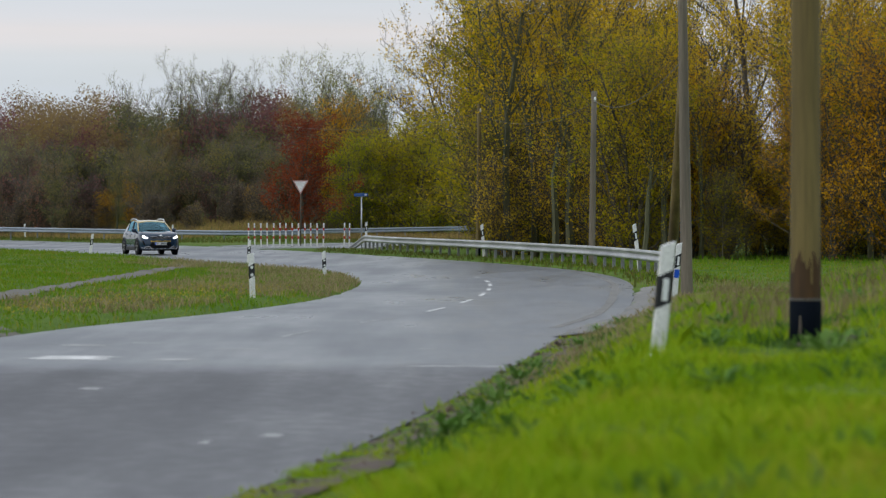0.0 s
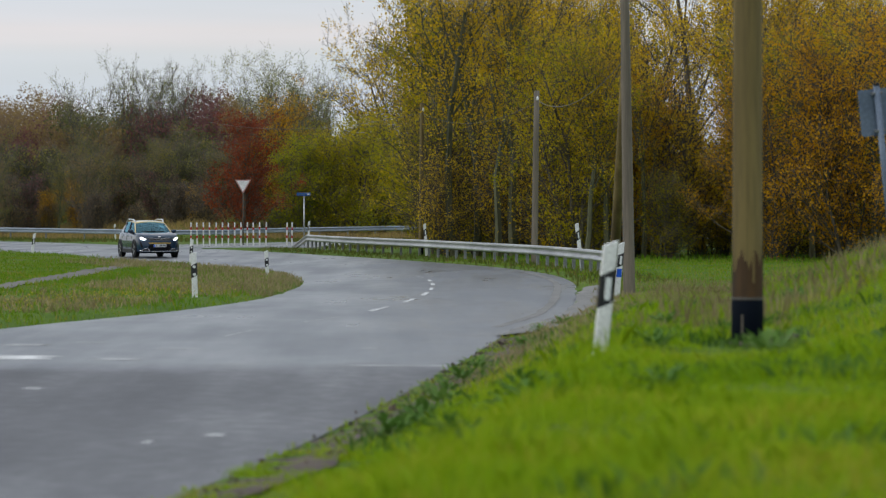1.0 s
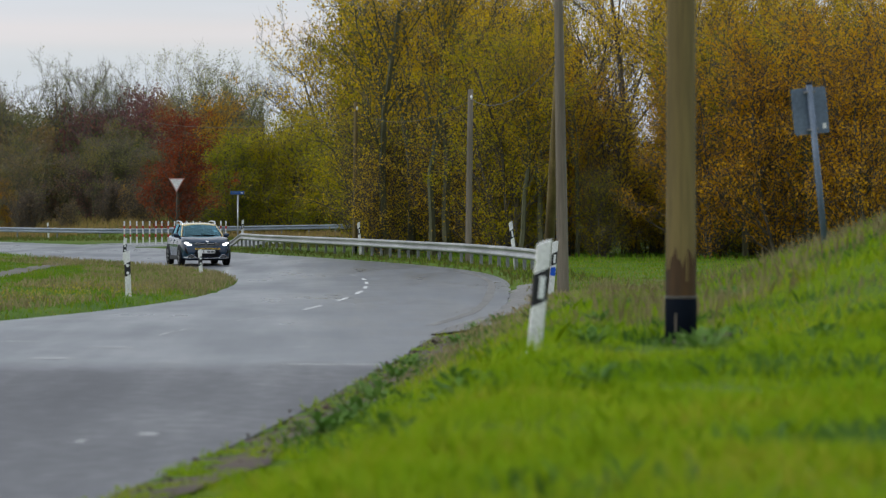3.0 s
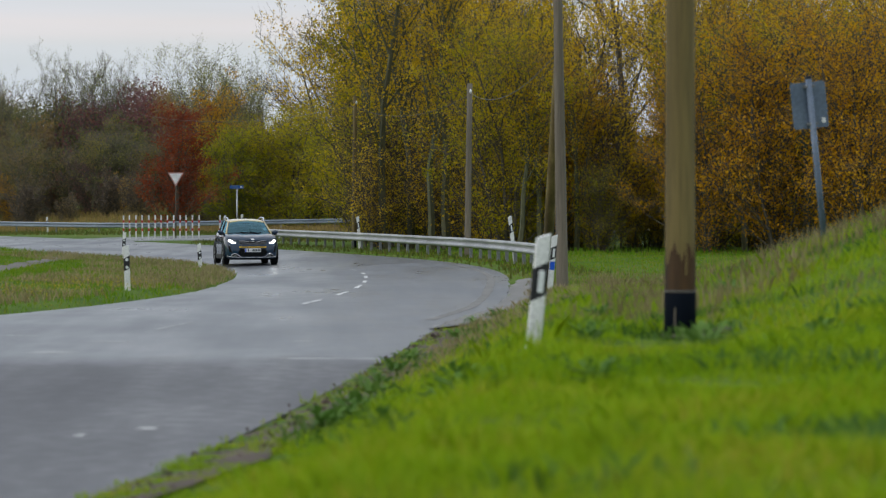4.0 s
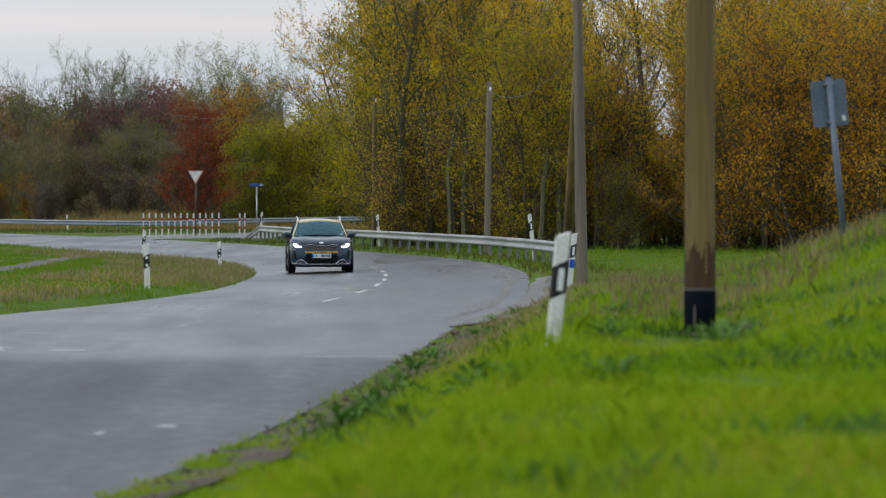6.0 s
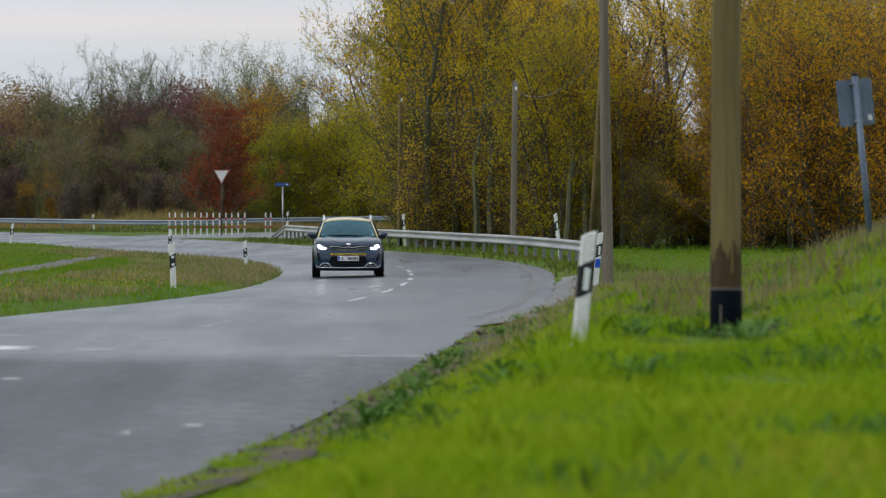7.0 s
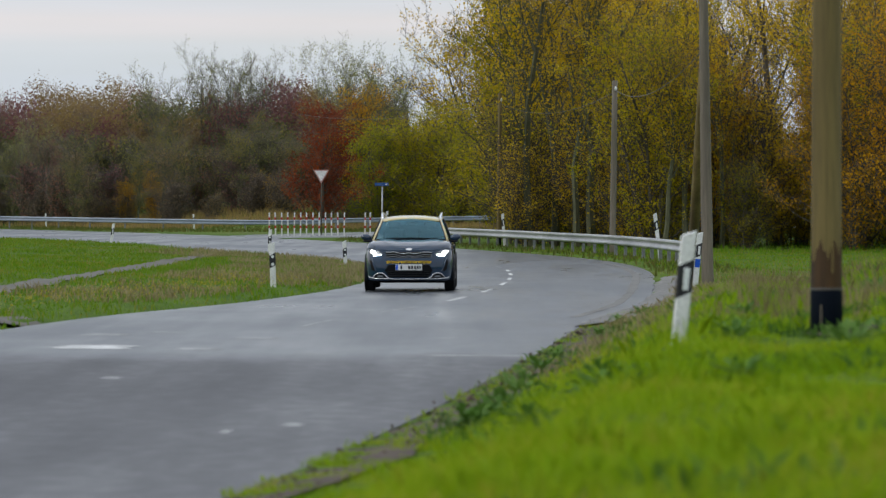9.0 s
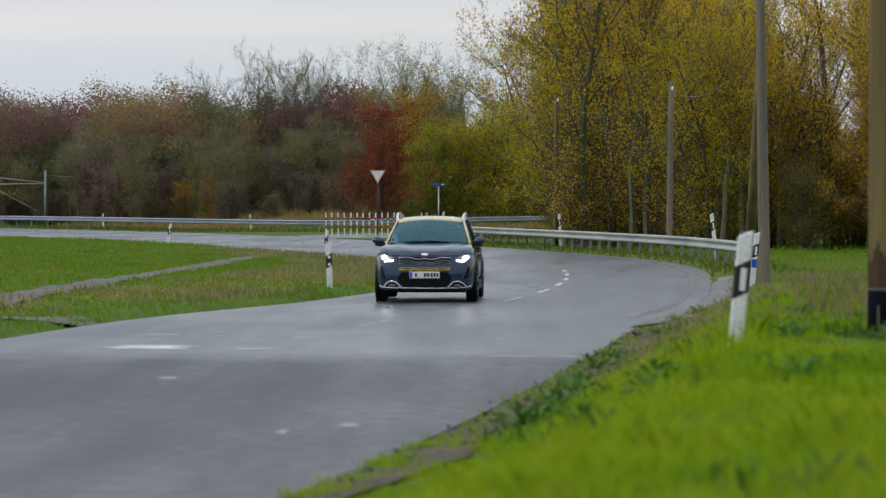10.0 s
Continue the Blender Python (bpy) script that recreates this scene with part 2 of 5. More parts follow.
def quads(name, arr, mat):
    """One mesh from an array of quads or triangles, shape (n, 3 or 4, 3)."""
    n, k = arr.shape[:2]
    me = bpy.data.meshes.new(name)
    me.vertices.add(n * k)
    me.vertices.foreach_set("co", arr.astype(np.float32).ravel())
    me.loops.add(n * k)
    me.loops.foreach_set("vertex_index", np.arange(n * k, dtype=np.int32))
    me.polygons.add(n)
    me.polygons.foreach_set("loop_start", np.arange(0, n * k, k, dtype=np.int32))
    me.materials.append(mat)
    me.update(calc_edges=True)
    return me


def part(name, data, mat, parent, label="", at=None):
    """Links a bmesh or a mesh as one object under a thing."""
    if isinstance(data, bmesh.types.BMesh):
        me = bpy.data.meshes.new(name)
        data.to_mesh(me)
        data.free()
        me.materials.append(mat)
        data = me
    ob = new(name, data)
    ob.parent = parent
    if at is not None:
        ob.matrix_basis = at
    if label:
        tagged(ob, label)
    return ob


def thing(name, m, label, category, group="", kind=""):
    ob = new(name)
    ob.empty_display_size = 0.1
    ob.matrix_basis = m
    return tagged(ob, label, category, group, kind)


def smooth_on(bm):
    for f in bm.faces:
        f.smooth = True
    return bm


def box_bm(sx, sy, sz, at=(0, 0, 0), bevel=0.01, segs=2):
    bm = bmesh.new()
    bmesh.ops.create_cube(bm, size=1)
    bmesh.ops.scale(bm, vec=(sx, sy, sz), verts=bm.verts)
    if bevel:
        bmesh.ops.bevel(bm, geom=bm.edges[:], offset=bevel, segments=segs, affect="EDGES", profile=0.5)
    bmesh.ops.translate(bm, vec=at, verts=bm.verts)
    return bm


def tube(points, radii, sides=8, cap=True):
    """Verts and faces of a tube along points."""
    verts, faces = [], []
    pts = [Vector(p) for p in points]
    for i, p in enumerate(pts):
        d = (pts[min(i + 1, len(pts) - 1)] - pts[max(i - 1, 0)]).normalized()
        side = d.cross(Vector((0.31, 0.95, 0.05)))
        side.normalize()
        up = side.cross(d)
        for k in range(sides):
            a = 2 * math.pi * k / sides
            verts.append(p + (side * math.cos(a) + up * math.sin(a)) * radii[i])
    for i in range(len(pts) - 1):
        for k in range(sides):
            a, b = i * sides + k, i * sides + (k + 1) % sides
            faces.append((a, b, b + sides, a + sides))
    if cap:
        faces.append(tuple(range(sides))[::-1])
        faces.append(tuple(range((len(pts) - 1) * sides, len(pts) * sides)))
    return verts, faces


def tube_part(name, points, radii, mat, parent, sides=10, label=""):
    v, f = tube(points, radii, sides)
    return part(name, mesh_of(name, v, f, mat, True), mat, parent, label)


def spline(ctrl, per):
    """Catmull-Rom through control rows, per samples to a span."""
    c = np.array(ctrl, float)
    c = np.vstack([2 * c[0] - c[1], c, 2 * c[-1] - c[-2]])
    out = []
    for i in range(1, len(c) - 2):
        for t in np.linspace(0, 1, per, endpoint=False):
            a, b, d, e = c[i - 1], c[i], c[i + 1], c[i + 2]
            out.append(0.5 * (2 * b + (d - a) * t + (2 * a - 5 * b + 4 * d - e) * t * t + (3 * b - a - 3 * d + e) * t ** 3))
    out.append(c[-2])
    return np.array(out)


def step(a, b, v):
    t = np.clip((v - a) / (b - a), 0, 1)
    return t * t * (3 - 2 * t)


# ------------------------------------------------------------ the lie of the land
# cross lines of the road: inner edge x, y and outer edge x, y
CROSS = [
    (-16, -17.56, -8.5, -21.33), (-12, 3.76, -4.4, 2.51), (-9.2, 18.82, -1.25, 18.57), (-7.2, 32.62, 0.5, 32.37), (-5.75, 45.79, 1.75, 44.54),
    (-3.79, 55.08, 3.0, 53.32), (-2.61, 64.99, 3.95, 65.24), (-2.3, 77.79, 4.65, 79.04), (-2.45, 91.59, 4.5, 90.96), (-3.7, 103.5, 3.3, 102.25),
    (-5.9, 110.4, 1.0, 114.8), (-9.3, 118.56, -2.2, 129.85), (-14.5, 134.24, -6.3, 146.79), (-21.1, 150.55, -12.5, 169.37), (-31, 175.64, -23, 198.23),
    (-48, 217.05, -40, 237.12), (-82, 294.83, -73, 316.16),
]
EDGES = spline(CROSS, 16)
INNER, OUTER = EDGES[:, :2], EDGES[:, 2:]


def dip(y):
    """How far the bend is tilted towards its inside."""
    return 0.27 * np.exp(-((y - 95.3) / 25.0) ** 2)


def road_z(x, y, f):
    return -dip(y) * (1 - f)


def beside(x, y):
    """Distance past the road's edge (negative on the road) and side (+1 outer, -1 inner)."""
    x, y = np.atleast_1d(x).astype(float), np.atleast_1d(y).astype(float)
    mid, half = (INNER + OUTER) / 2, np.linalg.norm(OUTER - INNER, axis=1) / 2
    across = (OUTER - INNER) / (2 * half[:, None])
    e, side = np.empty(len(x)), np.empty(len(x))
    ex, ey = np.concatenate([INNER, OUTER]).astype(np.float32).T
    for s in range(0, len(x), 4000):
        p = np.stack([x[s:s + 4000], y[s:s + 4000]], 1)
        q = p.astype(np.float32)
        d2 = (q[:, :1] - ex) ** 2
        d2 += (q[:, 1:] - ey) ** 2
        i = np.argmin(d2, axis=1)
        near = np.sqrt(d2[np.arange(len(p)), i])
        i = i % len(INNER)
        v = p - mid[i]
        lat = np.einsum("ij,ij->i", v, across[i])
        sd = np.where(lat > 0, 1.0, -1.0)
        inside = np.abs(lat) < half[i]
        far_along = np.abs(v[:, 0] * across[i][:, 1] - v[:, 1] * across[i][:, 0]) > 9
        e[s:s + 4000] = np.where(inside & ~far_along, -near, near)
        side[s:s + 4000] = sd
    return e, side


def land(x, y):
    x, y = np.atleast_1d(x).astype(float), np.atleast_1d(y).astype(float)
    e, side = beside(x, y)
    out = side > 0
    near = 1 - step(36, 53, y)
    set_back = 0.36 * (1 - step(18, 25, y))
    bank = 0.66 * step(0.45 + set_back, 2.4 + set_back, e) + 1.0 * step(2.7, 6.5, e) * (0.15 + 0.85 * step(17, 31, y))
    z_out = -0.02 + 0.05 * step(0, 0.5, e) + bank * near
    z_out = z_out + 1.6 * step(6, 27, e) * step(175, 207, y) * (1 - step(-14, -8, x - 0.25 * np.maximum(y - 225, 0)))
    z_in = -dip(y) * (1 - 0.5 * step(0, 12, e)) - 0.02 + 0.10 * step(0, 0.6, e) + 0.10 * step(1, 4, e) * (1 - step(75, 100, y))
    z = np.where(out, z_out, z_in)
    z = np.where(e < 0, -dip(y) - 0.25 * step(0, 0.6, -e) - 0.02, z)
    z = z + np.where(e > 0, 0.035 * np.sin(x * 1.7 + 1.3 * np.sin(y * 0.9)) * np.cos(y * 1.1 + x * 0.4) * step(0.3, 1.5, e) * (1 - 0.9 * step(120, 145, y)), 0)
    z = z - 0.13 * np.exp(-((x - 2.95) / 0.7) ** 2 - ((y - 24.4) / 1.6) ** 2)
    return z + 4 * step(320, 520, y)


def ground():
    xs = np.concatenate([[-900, -500, -300, -200, -140, -100, -80], np.arange(-64, -16, 1.6), np.arange(-16, -3, 0.5), np.arange(-3, 9, 0.22),
                         np.arange(9, 26, 0.6), np.arange(26, 60, 2.5), [70, 100, 140, 200, 300, 500, 900]])
    ys = np.concatenate([[-120, -60, -30, -15], np.arange(-8, 6, 1.0), np.arange(6, 42, 0.3), np.arange(42, 138, 0.9), np.arange(138, 252, 1.9),
                         [256, 262, 270, 280, 290, 300, 340, 380, 420, 500, 700, 1000, 1600, 2600]])
    gx, gy = np.meshgrid(xs, ys)
    z = land(gx.ravel(), gy.ravel())
    nx, ny = len(xs), len(ys)
    faces = [(j * nx + i, j * nx + i + 1, (j + 1) * nx + i + 1, (j + 1) * nx + i) for j in range(ny - 1) for i in range(nx - 1)]
    me = mesh_of("ground", np.stack([gx.ravel(), gy.ravel(), z], 1), faces, M_EARTH, True)
    return tagged(new("ground", me), "grassy meadow and verge with dry and bare patches", "ground", kind="structure")


def ribbon(name, rows, mat, label, category, cols=8, lift=0.0, thick=0.12, lo=0.0, hi=1.0, parent=None):
    """A slab between fractions lo and hi of the road's width over the cross lines rows."""
    verts, faces = [], []
    n = cols + 3
    for i in rows:
        a, b = INNER[i], OUTER[i]
        fr = np.linspace(lo, hi, cols + 1)
        line = [(*(a + (b - a) * f), road_z(0, (a + (b - a) * f)[1], f) + lift) for f in fr]
        line = [(line[0][0], line[0][1], line[0][2] - thick)] + line + [(line[-1][0], line[-1][1], line[-1][2] - thick)]
        verts += line
    for r in range(len(rows) - 1):
        for k in range(n - 1):
            faces.append((r * n + k, r * n + k + 1, (r + 1) * n + k + 1, (r + 1) * n + k))
    me = mesh_of(name, verts, faces, mat, False)
    ob = new(name, me)
    if parent:
        ob.parent = parent
        return ob
    return tagged(ob, label, category, kind="structure")


def row_at(y, edge=OUTER):
    return int(np.argmin(np.abs(edge[:, 1] - y)))


ground()
ROAD = ribbon("road", range(len(EDGES)), M_ROAD, "damp grey asphalt country road round a bend", "road")


def flat_strip(name, pts, width, mat, label, category, lift=0.02, kind="structure", parent=None, zf=None, ragged=0.0):
    """A thin strip lying along pts."""
    pts = np.array(pts, float)
    rng = np.random.RandomState(len(pts))
    d = np.gradient(pts, axis=0)
    nrm = np.stack([d[:, 1], -d[:, 0]], 1) / np.linalg.norm(d, axis=1)[:, None]
    w = width / 2 * (1 + ragged * rng.uniform(-1, 1, (len(pts), 2)))
    cols = [pts - nrm * w[:, :1], pts - nrm * w[:, :1] / 3, pts + nrm * w[:, 1:] / 3, pts + nrm * w[:, 1:]]
    verts = []
    for i in range(len(pts)):
        for c in cols:
            z = zf(*c[i]) if zf else float(land(c[i][0], c[i][1])[0])
            verts.append((c[i][0], c[i][1], z + lift))
    faces = [(i * 4 + k, i * 4 + k + 1, i * 4 + k + 5, i * 4 + k + 4) for i in range(len(pts) - 1) for k in range(3)]
    ob = new(name, mesh_of(name, verts, faces, mat, True))
    if parent:
        ob.parent = parent
        return ob
    return tagged(ob, label, category, kind=kind)


FOOTPATH = spline([(-8.6, 18.0), (-8.35, 40), (-8.28, 50), (-8.25, 60), (-8.4, 76), (-9.0, 92), (-9.3, 101), (-9.0, 112)], 12)
flat_strip("footpath", FOOTPATH, 0.8, M_TRACK,
           "narrow worn path across the grass island", "path", 0.02)
SIDE = spline([(-8.4, 158.0), (-6.8, 171.5), (2, 195.72), (14, 215.79), (40, 244.65)], 12)
flat_strip("side_road", SIDE, 9.5, M_SIDE, "grey asphalt side road behind the guard rail", "road", 0.006, zf=lambda x, y: 0.04 * float(step(0, 0.6, beside(x, y)[0])[0]))
flat_strip("soil_edge", [OUTER[i] + np.array((0.27, -0.05)) for i in range(row_at(11), row_at(45))], 0.6, M_SOIL,
           "bare crumbled soil along the road's edge", "soil", 0.02, ragged=0.5)
flat_strip("grit_edge", [OUTER[i] + np.array((-0.42, 0)) for i in range(row_at(47), row_at(93))], 0.17, M_GRAVEL,
           "pale worn edge line along the outside of the bend", "road marking", 0.005, zf=lambda x, y: float(-dip(y)) * 0.065, ragged=0.25)
flat_strip("gravel_shoulder", [OUTER[i] + np.array((0.32, 0)) for i in range(row_at(43), row_at(72))], 0.85, M_GRAVEL,
           "loose grey gravel on the shoulder outside the bend", "gravel", 0.05, ragged=0.3)

flat_strip("field_entry", [(-5.95, 44.4), (-6.5, 44.0), (-7.2, 43.6), (-7.7, 43.4)], 1.0, M_TRACK, "pale worn asphalt of a small field entry", "path", 0.025, ragged=0.3)

# ------------------------------------------------------------ road markings
def centre(i, f=0.50):
    return INNER[i] + (OUTER[i] - INNER[i]) * f


def dashes():
    path = np.array([centre(i) for i in range(len(EDGES))])
    arc = np.concatenate([[0], np.cumsum(np.linalg.norm(np.diff(path, axis=0), axis=1))])
    base = np.interp(43.4, path[:, 1], arc)
    for k in range(26):
        a = base + k * 5.9
        rng = np.random.RandomState(k)
        ln = 3.0 * rng.uniform(0.8, 1.05)
        w = 0.095 if 1 < k < 8 else 0.06
        pts = [(np.interp(a + s, arc, path[:, 0]), np.interp(a + s, arc, path[:, 1])) for s in np.linspace(0, ln, 7)]
        flat_strip("centre_dash", pts, w, M_PAINT if 1 < k < 8 else M_WORN, "", "", 0.005, parent=ROAD, ragged=0.3,
                   zf=lambda x, y: float(-dip(y) * 0.5))


dashes()
REMNANTS = [(-4.35, 37.0, 0.85, 0.9), (-3.1, 36.5, 0.5, 0.4), (0.15, 34.9, 1.2, 0.22), (-1.3, 23.9, 0.15, 0.3), (-3.4, 30.4, 0.17, 0.3),
            (-1.75, 23.2, 0.07, 0.3), (-0.2, 39.5, 0.25, 0.2), (-2.6, 39.5, 0.5, 0.3), (-1.6, 35.3, 0.5, 0.15), (-4.6, 40.6, 0.5, 0.4), (-3.9, 41.4, 0.4, 0.3)]
for rx, ry, rw, rl in REMNANTS:
    flat_strip("paint_remnant", [(rx + 0.1 * s * rl, ry + s * rl) for s in np.linspace(-0.5, 0.5, 7)], rw, M_PAINT if 0.7 < rw < 1 else M_WORN, "", "", 0.0035, parent=ROAD, ragged=0.5,
               zf=lambda x, y: float(-dip(y)) * 0.5)


# ------------------------------------------------------------ marker posts
def z_at(x, y):
    return float(land(x, y)[0])


def marker_post(x, y, tall, lean, turn, label, reflector=M_REFLECT, blue=False, sink=0.0, discs=False):
    """A hollow plastic roadside post: rounded triangular section, sloping top, slanted black band, reflector."""
    t = thing("marker_post", pose(x, y, z_at(x, y) - sink, 0, lean, turn), label, "marker post", "roadside marker posts")
    prof = [(-0.06, -0.012), (-0.048, -0.03), (0.048, -0.03), (0.06, -0.012), (0.035, 0.045), (0.012, 0.075), (-0.012, 0.075), (-0.035, 0.045)]

    def sleeve(z0, z1, grow, slope0, slope1):
        v, f = [], []
        for zz, sl in ((z0, slope0), (z1, slope1)):
            v += [(px * grow, py * grow, zz + sl * px) for px, py in prof]
        n = len(prof)
        f = [(k, (k + 1) % n, (k + 1) % n + n, k + n) for k in range(n)] + [tuple(range(n))[::-1], tuple(range(n, 2 * n))]
        return v, f

    body = part("post_body", mesh_of("post_body", *sleeve(-0.25, tall, 1.0, 0, 0.45), M_WHITE), M_WHITE, t)
    bev = body.modifiers.new("soft", "BEVEL")
    bev.width, bev.segments, bev.limit_method = 0.006, 2, "ANGLE"
    part("black_band", mesh_of("black_band", *sleeve(tall - 0.47, tall - 0.22, 1.03, 0.55, 0.55), M_BLACK), M_BLACK, t, "slanted black band")
    if discs:
        for dz in (-0.075, 0.075):
            v, f = tube([(0.004, -0.030, tall - 0.345 + dz), (0.004, -0.038, tall - 0.345 + dz), (0.004, -0.042, tall - 0.345 + dz)], [0.031, 0.031, 0.024], 16)
            part("reflector", mesh_of("reflector", v, f, reflector), reflector, t, "round white reflector")
    else:
        part("reflector", box_bm(0.045, 0.012, 0.17, (0.008, -0.037, tall - 0.345), 0.004), reflector, t)
    if blue:
        part("blue_reflector", box_bm(0.10, 0.014, 0.17, (0.0, -0.033, tall - 0.60), 0.005), M_BLUE, t, "blue reflector plate")
    return t


POST = "white marker post with black band, "
marker_post(1.60, 23.71, 0.98, 5.5, 6, POST + "leaning in grassy verge", sink=0.15)
marker_post(4.6, 62.73, 1.09, 5.5, 8, POST + "blue plate, beside the bend", blue=True)
marker_post(-3.77, 62.48, 0.98, -2, 4, POST + "two round reflectors, in grass", sink=0.1, discs=True)
marker_post(-3.62, 96.6, 0.80, -3, 10, POST + "two round reflectors, in verge", sink=0.05, discs=True)
marker_post(-6.9, 111.66, 0.90, 3, 0, POST + "two round reflectors, inside the bend", discs=True)
marker_post(-14.95, 133.61, 0.85, 7, 0, POST + "crooked, beside the field")
marker_post(-17.6, 205.75, 1.0, -3, 0, POST + "behind the far rail")
marker_post(-29.6, 223.32, 1.05, -2, 0, POST + "behind the far rail")
marker_post(-4.0, 163.1, 1.32, 2, 0, POST + "standing above the rail")
marker_post(1.62, 124.21, 1.28, -4, 0, POST + "standing above the rail")
marker_post(5.75, 92.21, 1.36, -7, 10, POST + "standing above the rail")


# ------------------------------------------------------------ guard rails
W_BEAM = [(0.0, 0.155), (0.03, 0.15), (0.075, 0.12), (0.08, 0.085), (0.035, 0.04), (0.01, 0.015), (0.01, -0.015), (0.035, -0.04), (0.08, -0.085), (0.075, -0.12), (0.03, -0.15), (0.0, -0.155)]


def guard_rail(label, ctrl, spacing, mat, ramp_first=False, per=10, lift=0.0):
    """ctrl: ground x, y and the rail's top height."""
    line = spline(ctrl, per)
    t = thing("guard_rail", pose(0, 0, 0), label, "guard rail")
    d = np.gradient(line[:, :2], axis=0)
    d /= np.linalg.norm(d, axis=1)[:, None]
    nrm = np.stack([-d[:, 1], d[:, 0]], 1)
    nrm *= np.where((nrm * -line[:, :2]).sum(1) > 0, 1, -1)[:, None]
    loop = W_BEAM + [(a - 0.006, b) for a, b in W_BEAM[::-1]]
    n = len(loop)
    verts, faces = [], []
    for i in range(len(line)):
        for a, b in loop:
            verts.append((line[i, 0] + nrm[i, 0] * a, line[i, 1] + nrm[i, 1] * a, line[i, 2] - 0.155 + b))
    for i in range(len(line) - 1):
        for k in range(n):
            a, b = i * n + k, i * n + (k + 1) % n
            faces.append((a, b, b + n, a + n))
    part("rail", mesh_of("rail", verts, faces, mat, False), mat, t)
    arc = np.concatenate([[0], np.cumsum(np.linalg.norm(np.diff(line[:, :2], axis=0), axis=1))])
    post = None
    for s in np.arange(spacing * 0.6, arc[-1], spacing):
        x, y, top = (np.interp(s, arc, line[:, k]) for k in range(3))
        g = z_at(x, y)
        if top - g < 0.35:
            continue
        if post is None:
            bm = box_bm(0.055, 0.10, 1.0, (0, -0.02, -0.5), 0.008, 1)
            me = bpy.data.meshes.new("rail_post")
            bm.to_mesh(me)
            bm.free()
            me.materials.append(M_POST)
            post = me
        i = int(np.argmin(np.abs(arc - s)))
        ob = new("rail_post", post)
        ob.parent = t
        ob.matrix_basis = pose(x - nrm[i, 0] * 0.06, y - nrm[i, 1] * 0.06, top - 0.03, 0, 0, math.degrees(math.atan2(d[i, 1], d[i, 0])))
    return t


guard_rail("galvanised steel guard rail on posts along the outside bend",
           [(-4.75, 159.33, 0.06), (-4.32, 157.8, 0.37), (-3.92, 156.4, 0.67), (-3.78, 155.6, 0.70), (-3.6, 154.0, 0.70), (-2.3, 144.28, 0.70), (1.5, 123.58, 0.70), (3.4, 111.03, 0.70), (4.9, 100.37, 0.70), (5.75, 89.08, 0.70), (5.96, 81.5, 0.70), (6.05, 79.8, 0.69)],
           2.0, M_ZINC)
# both far rails take the zinc with bluish shade mixed into its colour
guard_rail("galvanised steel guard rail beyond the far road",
           [(-75, 307.38, 0.9), (-46, 249.67, 0.9), (-30.5, 217.05, 0.88), (-16.9, 200.74, 0.76), (-12.0, 196.97, 0.74), (-9.0, 198.85, 0.76)], 4.0, M_ZINC_SHADED)
guard_rail("steel guard rail in bluish shade beyond the side road",
           [(-9.6, 201.36, 0.80), (-6.8, 205.75, 0.83), (2.4, 223.32, 0.93), (12, 240.88, 1.0)], 4.0, M_ZINC_SHADED)


# ------------------------------------------------------------ telephone poles and cables
def pole(x, y, tall, r0, r1, mat, label, lean=(0, 0), sleeve=False):
    z = z_at(x, y) + (0.003 if sleeve else 0)
    t = thing("utility_pole", pose(x, y, z), label, "utility pole", "utility poles")
    hs = [-0.3, 0.0, tall * 0.25, tall * 0.5, tall * 0.75, tall]
    pts = [(lean[0] * h / tall, lean[1] * h / tall, h) for h in hs]
    rs = [r0 + (r1 - r0) * max(h, 0) / tall for h in hs]
    tube_part("shaft", pts, rs, mat, t, 20)
    if sleeve:
        tube_part("tar_sleeve", [(0, 0, -0.3), (0, 0, 0.33), (0, 0, 0.345)], [r0 + 0.006, r0 + 0.005, r0 + 0.001], M_SLEEVE, t, 24, "black tar sleeve round the foot")
        tube_part("wire_band", [(0, 0, 0.345), (0, 0, 0.36)], [r0 + 0.006, r0 + 0.006], M_CABLE, t, 24)
        rng = np.random.RandomState(8)
        tops = np.convolve(rng.uniform(0.50, 0.84, 42), np.ones(3) / 3, "valid")
        v, f = [], []
        for k in range(40):
            a = 2 * math.pi * k / 40
            for h in (0.34, 0.48, tops[k]):
                v.append((math.cos(a) * (r0 + 0.0015), math.sin(a) * (r0 + 0.0015), h))
        for k in range(40):
            j = (k + 1) % 40
            f += [(3 * k, 3 * j, 3 * j + 1, 3 * k + 1), (3 * k + 1, 3 * j + 1, 3 * j + 2, 3 * k + 2)]
        part("stained_foot", mesh_of("stained_foot", v, f, M_RUST, True), M_RUST, t, "dark stained wood above the sleeve")
        part("cable_strip", box_bm(0.013, 0.01, 0.24, (0.035, -r0 - 0.002, 0.60), 0.004), M_WOOD, t)
        part("bare_split", box_bm(0.014, 0.008, 0.15, (-0.055, -r0 + 0.006, 0.15), 0.004), M_WOOD_GREY, t, "pale split in the sleeve")
    elif mat is M_WOOD:
        part("tar_sleeve", mesh_of("tar_sleeve", *tube([(0, 0, -0.1), (0, 0, 0.45)], [r0 + 0.005, r0 + 0.004], 16), M_SLEEVE, True), M_SLEEVE, t)
    return t


